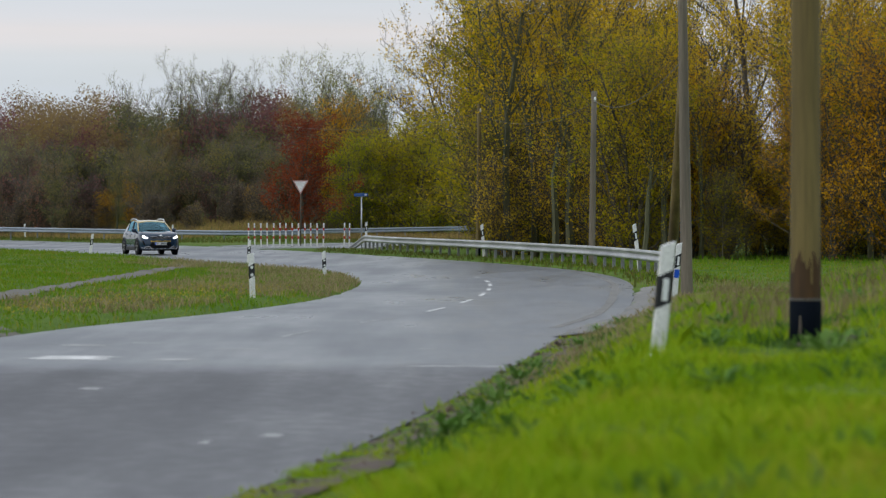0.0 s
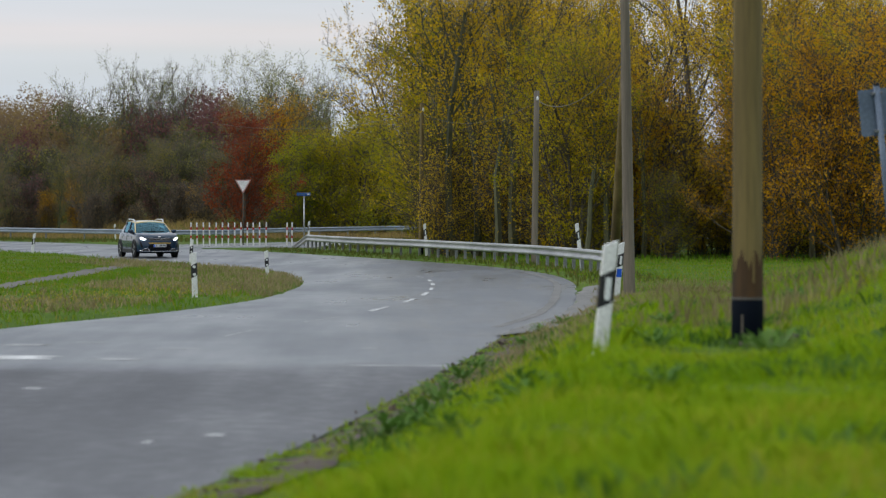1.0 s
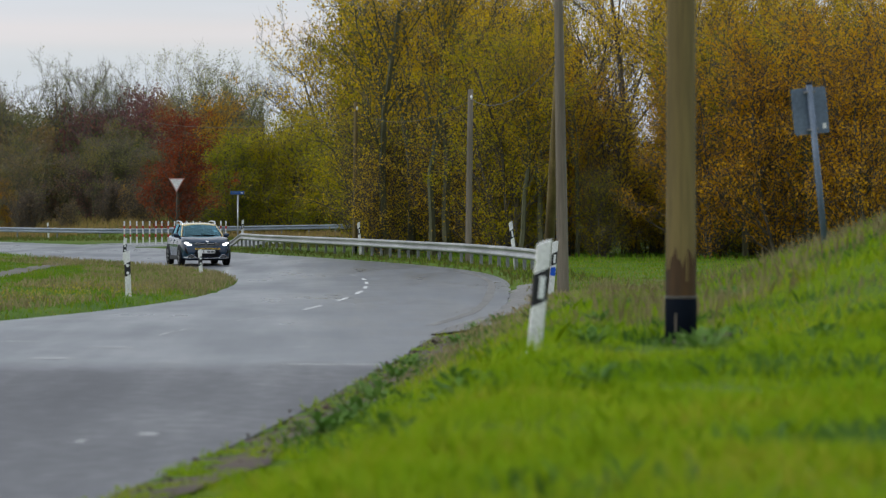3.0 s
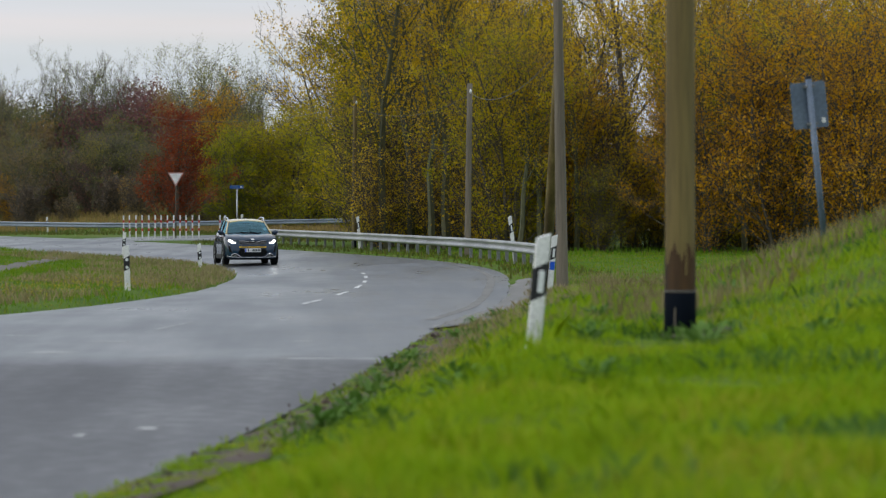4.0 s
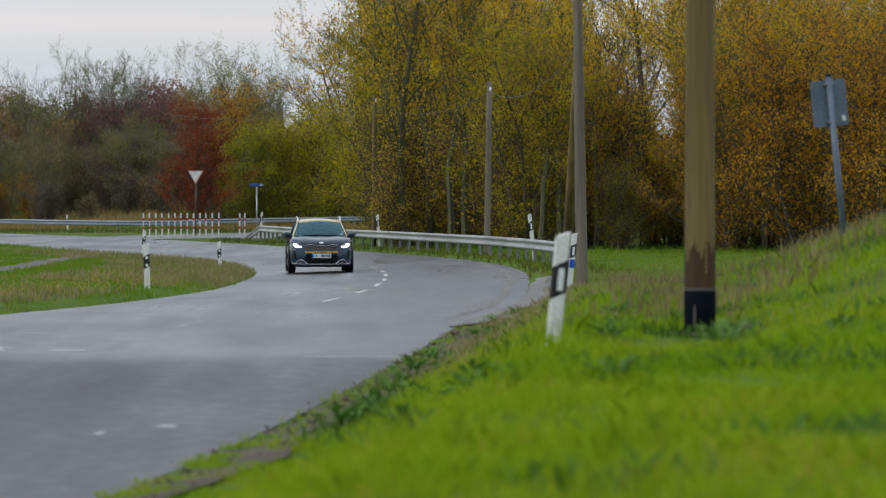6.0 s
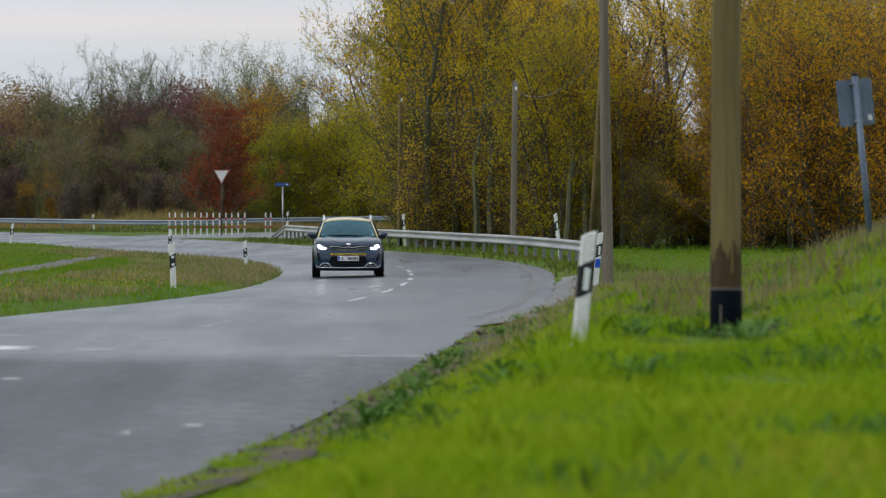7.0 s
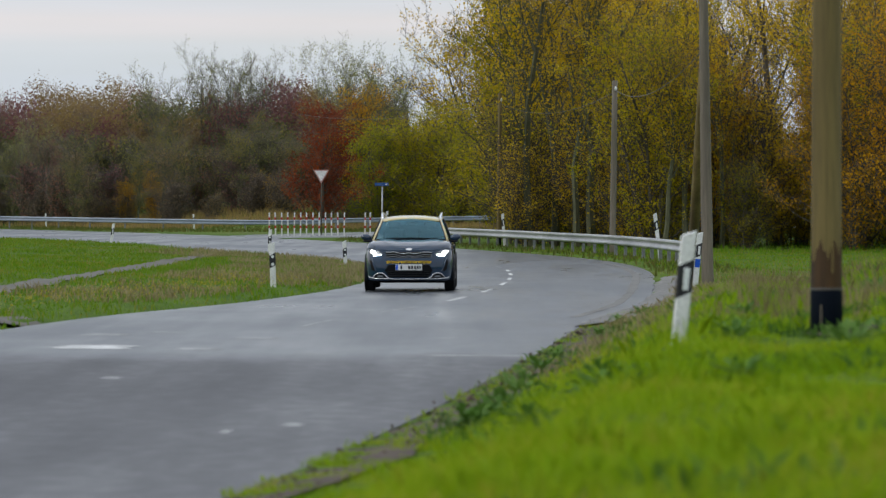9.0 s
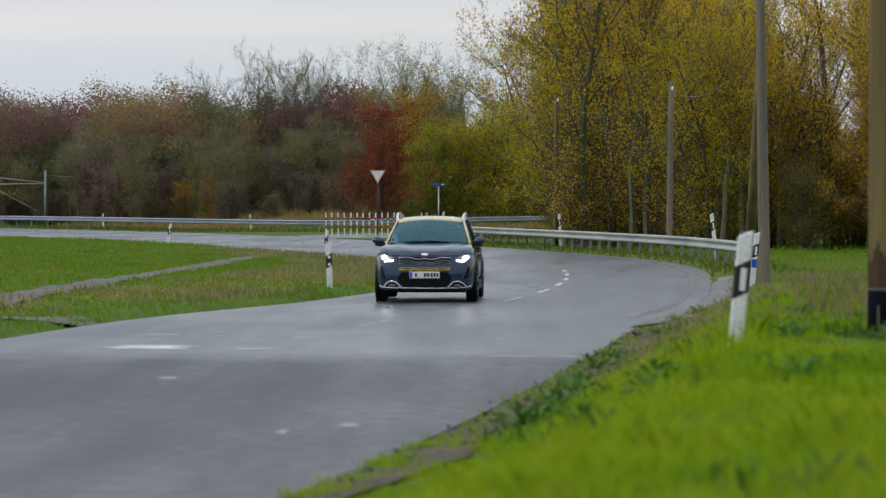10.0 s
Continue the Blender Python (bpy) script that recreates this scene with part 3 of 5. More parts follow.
pole(2.90, 25.22, 8.0, 0.124, 0.10, M_WOOD, "brown wooden utility pole with black tarred foot on grass", sleeve=True)
P2 = pole(5.0, 64.61, 7.5, 0.125, 0.085, M_WOOD_GREY, "weathered grey wooden utility pole with a leaning strut", (-0.12, 0))
tube_part("strut", [(-0.05, 4.2, -0.3), (-0.06, 2.0, 2.4), (-0.07, 0.15, 4.75)], [0.115, 0.105, 0.09], M_WOOD, P2, 16, "wooden strut propping the pole")
P3 = pole(5.02, 106.39, 5.85, 0.115, 0.09, M_WOOD_GREY, "weathered grey wooden utility pole behind the guard rail", (0.08, 0))
P4 = pole(1.42, 127.34, 6.15, 0.10, 0.08, M_WOOD, "brown wooden utility pole behind the guard rail", (0.05, 0))
for who, zz in ((P3, 5.6), (P4, 5.9)):
    part("insulator", mesh_of("insulator", *tube([(0.10, -0.1, zz - 0.1), (0.10, -0.1, zz - 0.02), (0.10, -0.1, zz + 0.06)], [0.03, 0.045, 0.02], 8), M_WHITE, True), M_WHITE, who)


def cable(a, b, sag, r=0.008):
    t = thing("overhead_cable", pose(0, 0, 0), "thin grey overhead cable sagging between poles", "cable", "overhead cables")
    pts = [(a[0] + (b[0] - a[0]) * s, a[1] + (b[1] - a[1]) * s, a[2] + (b[2] - a[2]) * s - sag * 4 * s * (1 - s)) for s in np.linspace(0, 1, 25)]
    tube_part("strand", pts, [r] * 25, M_CABLE, t, 5)


cable((5.1, 106.26, 5.55), (4.93, 64.74, 4.9), 0.55, 0.010)
cable((1.5, 127.22, 5.75), (5.1, 106.39, 5.5), 0.55)
cable((-9.0, 160.59, 6.4), (1.45, 127.34, 5.8), 0.5)


# ------------------------------------------------------------ signs
def rounded_plate(w, h, r, thick, segs=6):
    pts = []
    for cx, cz, a0 in ((w / 2 - r, h / 2 - r, 0), (-w / 2 + r, h / 2 - r, 90), (-w / 2 + r, -h / 2 + r, 180), (w / 2 - r, -h / 2 + r, 270)):
        for k in range(segs + 1):
            a = radians(a0 + 90 * k / segs)
            pts.append((cx + r * math.cos(a), cz + r * math.sin(a)))
    n = len(pts)
    v = [(x, -thick / 2, z) for x, z in pts] + [(x, thick / 2, z) for x, z in pts]
    f = [tuple(range(n)), tuple(range(2 * n - 1, n - 1, -1))] + [(k, k + n, (k + 1) % n + n, (k + 1) % n) for k in range(n)]
    return v, f


sg = thing("road_sign", pose(5.66, 35.1, z_at(5.66, 35.1) - 0.03, 0, -6.0, 10), "back of a grey rectangular road sign on a leaning post", "road sign")
tube_part("sign_post", [(0, 0, -0.3), (0, 0, 1.86)], [0.036, 0.036], M_SIGN, sg, 14)
part("cap", mesh_of("cap", *tube([(0, 0, 1.855), (0, 0, 1.885)], [0.04, 0.036], 14), M_BLACK, True), M_BLACK, sg)
part("panel", mesh_of("panel", *rounded_plate(0.41, 0.52, 0.03, 0.012), M_SIGN), M_SIGN, sg, "plain grey metal back", pose(0, 0.055, 1.56))
for zz in (1.35, 1.77):
    part("clamp", box_bm(0.12, 0.09, 0.03, (0, 0.02, zz), 0.006), M_POST, sg)
part("sticker", box_bm(0.045, 0.003, 0.06, (0.15, 0.046, 1.38), 0), M_WHITE, sg, "small white sticker")

yl = thing("yield_sign", pose(-7.65, 169.4, z_at(-7.65, 169.4), 0, 0, -4), "white triangular give-way sign with faded rim on a post", "road sign")
tube_part("sign_post", [(0, 0, -0.3), (0, 0, 3.45)], [0.03, 0.03], M_BARK, yl, 10)


def triangle(w, y0, y1, z_top):
    h = w * 0.87
    v = [(-w / 2, y, z_top) for y in (y0, y1)] + [(w / 2, y, z_top) for y in (y0, y1)] + [(0, y, z_top - h) for y in (y0, y1)]
    return v, [(0, 2, 4), (1, 5, 3), (0, 1, 3, 2), (2, 3, 5, 4), (4, 5, 1, 0)]


M_FADED = plain("faded_red_rim", (0.50, 0.30, 0.27), 0.5)
part("rim", mesh_of("rim", *triangle(0.86, -0.06, -0.045, 3.53), M_FADED), M_FADED, yl, "faded reddish rim")
part("face", mesh_of("face", *triangle(0.66, -0.066, -0.058, 3.475), M_WHITE), M_WHITE, yl, "white face")

bs = thing("street_sign", pose(-4.25, 164.4, z_at(-4.25, 164.4)), "blue street name plate on a thin grey post", "street sign")
tube_part("sign_post", [(0, 0, -0.3), (0, 0, 2.62)], [0.038, 0.038], M_ZINC, bs, 10)
M_PLATE = plain("blue_enamel", (0.02, 0.09, 0.30), 0.4)
part("name_plate", box_bm(0.72, 0.03, 0.17, (-0.02, -0.05, 2.72), 0.008), M_PLATE, bs, "blue enamel plate")
part("lettering", box_bm(0.12, 0.006, 0.06, (0.22, -0.068, 2.72), 0), M_WHITE, bs, "unreadable pale lettering")
part("lettering", box_bm(0.34, 0.006, 0.03, (-0.12, -0.068, 2.72), 0), M_SIGN, bs, "unreadable pale lettering")


# ------------------------------------------------------------ red and white bars across the old junction
def bars():
    first = None
    xs = [-10.33 + 0.331 * k for k in range(13)] + [-5.25, -4.98]
    for k, x in enumerate(xs):
        rng = np.random.RandomState(100 + k)
        m = pose(x, 167.5 + rng.uniform(-0.05, 0.05), z_at(x, 167.5), rng.uniform(-1, 1), rng.uniform(-1.2, 1.2), 0)
        if first is None:
            first = thing("barrier_bar", m, "slim white upright bar with red bands", "bollard", "row of barrier bars")
            part("bar", box_bm(0.075, 0.05, 1.45, (0, 0, 0.52), 0.012), M_WHITE, first)
            for zz in (0.48, 0.92):
                part("red_band", box_bm(0.081, 0.056, 0.15, (0, 0, zz), 0.012), M_RED, first)
        else:
            copy_thing(first, m)


bars()

# overhead-line mast far off beside the wood
mast = thing("line_mast", pose(-37.0, 245, z_at(-37.0, 245)), "grey overhead-line mast with brackets beside the wood", "mast")
tube_part("mast_post", [(0, 0, -0.3), (0, 0, 4.4)], [0.12, 0.10], M_POST, mast, 8)
tube_part("bracket", [(0, 0, 3.4), (-5.5, 0.0, 4.0)], [0.035, 0.035], M_ZINC, mast, 6)
tube_part("bracket", [(0, 0, 3.35), (-5.5, 0.0, 3.25)], [0.035, 0.035], M_ZINC, mast, 6)
tube_part("stay", [(-6, 0, 4.0), (-0.6, 0, 1.2)], [0.028, 0.028], M_ZINC, mast, 6)
tube_part("wire", [(0, 0, 4.0), (3.0, 0, 3.75), (9.0, 0, 3.6)], [0.025] * 3, M_CABLE, mast, 5)


# ------------------------------------------------------------ trees
def rows_norm(a):
    return a / np.maximum(np.linalg.norm(a, axis=1), 1e-9)[:, None]


def skeleton_of(rng, tall, stems, spread, upright, levels, fork, bare_to):
    """Segments (start, end, r0, r1, level) of a branching tree."""
    segs = []

    def limb(p, d, ln, r, level):
        n = 5 if level == 0 else 4
        for k in range(n):
            d = d + rng.normal(0, 0.10 + 0.05 * level, 3)
            d[2] += upright * (0.10 if level else 0.25)
            d /= np.linalg.norm(d)
            q = p + d * ln / n
            r1 = r * (0.86 if k < n - 1 else 0.6)
            segs.append((p, q, r, r1, level))
            if level < levels:
                f0 = (k + 1) / n
                if level > 0 or f0 > bare_to:
                    for _ in range(fork[level]):
                        a = rng.uniform(0, 2 * math.pi)
                        side = np.array((math.cos(a), math.sin(a), rng.uniform(-0.1, 0.5)))
                        c = d * (0.55 + 0.5 * upright) + side * spread
                        c /= np.linalg.norm(c)
                        limb(q - d * ln / n * rng.uniform(0, 1), c, ln * rng.uniform(0.36, 0.58) * (1.15 - 0.45 * f0), r1 * rng.uniform(0.35, 0.55), level + 1)
            p, r = q, r1

    for s in range(stems):
        a = rng.uniform(0, 2 * math.pi)
        off = np.array((math.cos(a), math.sin(a), 0)) * (0.35 if stems > 1 else 0)
        d = np.array((0, 0, 1.0)) + off * 0.7 * rng.uniform(0.2, 1)
        limb(off + np.array((0, 0, -0.3)), d / np.linalg.norm(d), tall * rng.uniform(0.72, 0.9), tall * (0.014 if stems == 1 else 0.009), 0)
    return segs


def wood_mesh(name, segs, mat):
    arrs = []
    P = np.array([s[0] for s in segs])
    Q = np.array([s[1] for s in segs])
    R0, R1 = np.array([s[2] for s in segs]), np.array([s[3] for s in segs])
    R0, R1 = np.maximum(R0, 0.006), np.maximum(R1, 0.005)
    d = rows_norm(Q - P)
    a = rows_norm(np.cross(d, np.array((0.3, 0.9, 0.1))))
    b = np.cross(d, a)
    k = 5
    for i in range(k):
        t0, t1 = 2 * math.pi * i / k, 2 * math.pi * (i + 1) / k
        e0 = a * math.cos(t0) + b * math.sin(t0)
        e1 = a * math.cos(t1) + b * math.sin(t1)
        arrs.append(np.stack([P + e0 * R0[:, None], P + e1 * R0[:, None], Q + e1 * R1[:, None], Q + e0 * R1[:, None]], 1))
    return quads(name, np.concatenate(arrs), mat)


def leaf_mesh(name, rng, segs, count, size, scatter, mat, top_bias=0.0, clump=0.45):
    """Leaves hung in clumps round the ends of the fine branches; clump: the smaller, the more uneven."""
    fine = [s for s in segs if s[4] >= 2] or segs
    P, Q = np.array([s[0] for s in fine]), np.array([s[1] for s in fine])
    w = np.linalg.norm(Q - P, axis=1) * (0.02 + rng.gamma(clump, 1.0, len(fine))) * (1 + top_bias * np.clip(P[:, 2] / P[:, 2].max(), 0, 1) ** 3)
    pick = rng.choice(len(fine), count, p=w / w.sum())
    c = P[pick] + (Q - P)[pick] * rng.uniform(0.2, 1.1, (count, 1)) + rng.normal(0, scatter, (count, 3)) * np.array((1, 1, 0.75))
    c[:, 2] = np.maximum(c[:, 2], 0.05)
    d = rows_norm(rng.normal(0, 1, (count, 3)) - np.array((0, 0, 0.5)))
    s = rows_norm(np.cross(d, rng.normal(0, 1, (count, 3))))
    L = size * rng.uniform(0.55, 1.25, (count, 1))
    nrm = np.cross(d, s)
    v = np.stack([c, c + d * L * 0.5 + s * L * 0.33 + nrm * L * 0.08, c + d * L, c + d * L * 0.5 - s * L * 0.33 + nrm * L * 0.08], 1)
    return quads(name, v, mat)


def twig_mesh(name, rng, segs, count, length, mat):
    """Fine twigs fanned out from the outer branches."""
    fine = [s for s in segs if s[4] >= 2] or segs
    P, Q = np.array([s[0] for s in fine]), np.array([s[1] for s in fine])
    pick = rng.randint(0, len(fine), count)
    c = P[pick] + (Q - P)[pick] * rng.uniform(0, 1, (count, 1))
    d = rows_norm(rows_norm(Q - P)[pick] + rng.normal(0, 0.45, (count, 3)) + np.array((0, 0, 0.25)))
    s = rows_norm(np.cross(d, rng.normal(0, 1, (count, 3))))
    L = length * rng.uniform(0.4, 1.3, (count, 1))
    w = 0.011 * rng.uniform(0.6, 1.4, (count, 1))
    return quads(name, np.stack([c - s * w, c + s * w, c + d * L + s * w * 0.3, c + d * L - s * w * 0.3], 1), mat)


def tree_kind(seed, name, label, tall, stems, spread, upright, leaves, size, scatter, leaf, bark, levels=3, fork=(3, 2, 2), bare_to=0.25, top_bias=0.0, clump=0.45, twigs=0, twig_len=0.6):
    rng = np.random.RandomState(seed)
    segs = skeleton_of(rng, tall, stems, spread, upright, levels, fork, bare_to)
    t = thing(name, pose(0, 0, 0), label, "tree" if tall > 4 else "shrub", "trees of the wood edge")
    part("trunk", wood_mesh("trunk", segs, bark), bark, t)
    if leaves:
        part("crown", leaf_mesh("crown", rng, segs, leaves, size, scatter, leaf, top_bias, clump), leaf, t)
    if twigs:
        tagged(part("twig_spray", twig_mesh("twig_spray", rng, segs, twigs, twig_len, M_TWIG), M_TWIG, t), "fine bare twigs", kind="stuff")
    return t


def plant(kind, places, rng, first=True):
    """Sets the kind at the places: x, y, height factor."""
    for i, (x, y, f) in enumerate(places):
        m = pose(x, y, z_at(x, y) - 0.1, rng.uniform(-3, 3), rng.uniform(-3, 3), rng.uniform(0, 360))
        ob = kind if i == 0 else copy_thing(kind, m)
        ob.matrix_basis = m @ Matrix.Diagonal((f, f, f, 1))


def at_px(u, d):
    """x at depth d for a bearing given in thousandths."""
    return u * d / 1000.0


RNG = np.random.RandomState(7)


def row_of(u0, u1, d, step_u, f0, f1, jitter=3.0):
    out = []
    u = u0
    while u < u1:
        dd = d + RNG.uniform(-jitter, jitter)
        out.append((at_px(u + RNG.uniform(-0.3, 0.3) * step_u, dd), dd, RNG.uniform(f0, f1)))
        u += step_u
    return out


YL = "tall olive-yellow autumn tree in a dense wood"
M_BARK_MOSS = painted("mossy_bark", (0.055, 0.062, 0.030), (0.14, 0.135, 0.075), 1.5, 0.9, 0, 12, (1, 1, 0.2), 0.5)
K_OLIVE = [tree_kind(s, "olive_tree", YL, 12, 3, 0.75, 0.5, 19000, 0.125, 0.20, L_OLIVE, M_BARK, bare_to=0.12, clump=0.35) for s in (11, 12)]
K_GOLD = [tree_kind(s, "golden_tree", "tall golden autumn tree with many upright stems", 13, 3, 0.6, 0.6, 18500, 0.125, 0.20, L_GOLD, M_BARK, bare_to=0.15, clump=0.35) for s in (21, 22)]
K_ORANGE = [tree_kind(31, "orange_tree", "orange-leaved autumn tree at the wood's edge", 9, 4, 0.8, 0.4, 14000, 0.115, 0.18, L_ORANGE, M_BARK, bare_to=0.1, clump=0.3)]
K_UNDER = [tree_kind(s, "yellow_understorey", "thin yellow-leaved young tree with bare dark stems", 6.5, 5, 0.65, 0.45, 6000, 0.115, 0.16, lf, M_BARK, bare_to=0.12, clump=0.25) for s, lf in ((35, L_OLIVE), (36, L_GOLD))]
K_GREEN = [tree_kind(41, "green_bush", "leafy dark green bush under the trees", 4.6, 6, 0.8, 0.35, 5500, 0.13, 0.20, L_GREEN, M_BARK, bare_to=0.0, clump=0.35)]
K_TRUNK = [tree_kind(45, "slim_trunk_tree", "tall slim mossy trunk with a thin yellow crown", 13, 1, 0.6, 0.55, 2600, 0.12, 0.22, L_GOLD, M_BARK_MOSS, bare_to=0.45, clump=0.3, twigs=300)]
K_WILLOW = [tree_kind(51, "spreading_tree", "rounded yellow-green tree beside the side road", 8, 5, 0.85, 0.35, 24000, 0.11, 0.26, L_LIME, M_BARK, bare_to=0.08, clump=0.4)]
K_RED = [tree_kind(61, "red_oak", "rust-red leaved oak beyond the junction", 9.5, 1, 1.0, 0.3, 12500, 0.15, 0.20, L_RED, M_BARK, bare_to=0.12, fork=(4, 2, 2), clump=0.35)]
K_BARE = [tree_kind(s, "bare_tree", "nearly leafless olive-brown tree behind the rail", 9, 1, 0.8, 0.4, nl, 0.12, 0.22, lf, M_BARK_MOSS, bare_to=0.2, fork=(3, 2, 2), clump=0.4, twigs=700, twig_len=0.7) for s, nl, lf in ((71, 3800, L_MOSS), (72, 3000, L_BROWN))]
K_POPLAR = [tree_kind(s, "slender_tree", "slender pale tree with thin fading crown", 12, 3, 0.5, 0.75, 3600, 0.11, 0.18, L_PALE, M_BARK_PALE, bare_to=0.3, top_bias=2, clump=0.6, twigs=900, twig_len=0.7) for s in (81, 82)]
K_ROUND = [tree_kind(85, "round_crowned_tree", "broad pale green tree behind the red oak", 12.5, 4, 0.7, 0.55, 10500, 0.12, 0.28, L_PALE, M_BARK_PALE, bare_to=0.25, top_bias=1, clump=0.6, twigs=700, twig_len=0.6)]
K_SHRUB = [tree_kind(91, "brown_shrub", "dull brown twiggy shrub", 4.0, 7, 0.8, 0.3, 3400, 0.12, 0.2, L_BROWN, M_BARK, bare_to=0.0, clump=0.4, twigs=500),
           tree_kind(92, "reddish_shrub", "dull red twiggy shrub", 4.2, 7, 0.8, 0.3, 3800, 0.12, 0.2, L_DULL, M_BARK, bare_to=0.0, clump=0.4, twigs=500),
           tree_kind(93, "mossy_shrub", "mossy green and yellow twiggy shrub", 4.4, 6, 0.75, 0.35, 3600, 0.12, 0.2, L_MOSS, M_BARK_MOSS, bare_to=0.0, clump=0.4, twigs=500)]
K_DEAD = [tree_kind(99, "leafless_tree", "tall leafless tree against the sky", 17, 1, 0.75, 0.5, 0, 0.1, 0.1, L_BROWN, M_BARK, levels=3, fork=(3, 2, 2), bare_to=0.3, twigs=900, twig_len=0.9)]
K_THIN = [tree_kind(95, "thin_yellow_tree", "thinly leaved tall yellow tree against the sky", 13, 2, 0.7, 0.5, 5200, 0.14, 0.16, L_GOLD, M_BARK, bare_to=0.2, clump=0.3, twigs=900, twig_len=0.8)]

# the dense wood on the outside of the bend; bearings run from the junction round to the bank
w1 = row_of(58, 84, 121, 11, 0.7, 0.9) + row_of(121, 192, 121, 11, 0.75, 0.95)
w2 = row_of(20, 80, 140, 11, 0.9, 1.08) + row_of(124, 195, 134, 13, 0.9, 1.1)
w3 = row_of(20, 76, 156, 15, 1.0, 1.12) + row_of(130, 200, 148, 19, 0.95, 1.1)
gap = row_of(84, 124, 126, 6, 0.36, 0.48)
plant(K_OLIVE[0], w2[0::4] + w1[0::4] + gap[0::2], RNG)
plant(K_OLIVE[1], w2[1::4] + w3[2::4], RNG)
plant(K_GOLD[0], w2[2::4] + w3[0::4] + w1[1::4] + gap[1::2], RNG)
plant(K_GOLD[1], w2[3::4] + w3[1::4] + w3[3::4], RNG)
plant(K_ORANGE[0], w1[2::4] + w1[3::4] + [(at_px(122, 113), 113, 0.75), (at_px(148, 112), 112, 0.95), (at_px(165, 112), 112, 1.0), (at_px(178, 110), 110, 0.9), (at_px(-33, 240), 240, 1.05), (at_px(-106, 229), 229, 0.36), (at_px(-98, 231), 231, 0.42), (at_px(-64, 228), 228, 0.3)], RNG)
plant(K_GREEN[0], row_of(18, 60, 143, 12, 0.6, 1.1, 2) + row_of(64, 186, 132, 22, 0.6, 1.0, 3), RNG)
plant(K_UNDER[0], row_of(14, 62, 131, 11, 0.6, 1.0, 3) + row_of(66, 190, 119, 24, 0.5, 0.9, 3), RNG)
plant(K_UNDER[1], row_of(22, 60, 127, 15, 0.5, 0.8, 3) + row_of(60, 188, 122, 26, 0.5, 1.0, 3), RNG)
plant(K_TRUNK[0], row_of(20, 62, 125, 7, 0.8, 1.05, 2) + row_of(64, 84, 117, 8, 0.6, 0.8, 2) + row_of(124, 186, 117, 14, 0.6, 0.9, 2), RNG)
plant(K_WILLOW[0], [(at_px(-27, 226), 226, 0.95), (at_px(-19, 232), 232, 1.1), (at_px(-11, 226), 226, 1.15), (at_px(-2, 230), 230, 1.2), (at_px(7, 232), 232, 1.15), (at_px(15, 190), 190, 0.95)], RNG)
plant(K_THIN[0], [(at_px(9, 240), 240, 1.1), (at_px(13, 236), 236, 1.3), (at_px(18, 242), 242, 1.35), (at_px(23, 200), 200, 1.2), (at_px(30, 180), 180, 1.15), (at_px(86, 160), 160, 0.95), (at_px(116, 158), 158, 0.95)], RNG)
plant(K_DEAD[0], [(at_px(101, 131), 131, 0.82)], RNG)
plant(K_RED[0], [(at_px(-44.5, 214), 214, 0.9)], RNG)
# the thinner wood beyond the far rail
def back(places):
    """Keeps the trees behind the far rail where it runs away from the road."""
    return [(x * (1 + k), y * (1 + k), f) for x, y, f in places for k in [max(0.0, -1000 * x / y - 124) * 0.0042]]


f1 = back(row_of(-178, -50, 230, 9, 0.55, 0.8, 5))
f2 = back(row_of(-182, -28, 246, 9, 0.65, 0.88, 5))
plant(K_BARE[0], f1[0::2] + f2[1::3], RNG)
plant(K_BARE[1], f1[1::2] + f2[0::3], RNG)
plant(K_SHRUB[0], back(row_of(-178, -26, 226, 14, 0.5, 1.0, 4)) + f2[2::6], RNG)
plant(K_SHRUB[2], back(row_of(-170, -30, 238, 12, 0.9, 1.6, 4)) + f2[5::6], RNG)
plant(K_SHRUB[1], back(row_of(-176, -38, 234, 13, 0.8, 1.3, 4)), RNG)
plant(K_POPLAR[0], [(at_px(u, 258), 258, f) for u, f in ((-152, 0.80), (-96, 0.88), (-79, 0.99), (-66, 0.93))], RNG)
plant(K_POPLAR[1], [(at_px(u, 262), 262, f) for u, f in ((-144, 0.82), (-73, 0.97), (-60, 0.91), (-17, 0.92))], RNG)

plant(K_ROUND[0], [(at_px(-37, 252), 252, 0.95), (at_px(-29, 256), 256, 0.92), (at_px(-139, 250), 250, 0.62)], RNG)


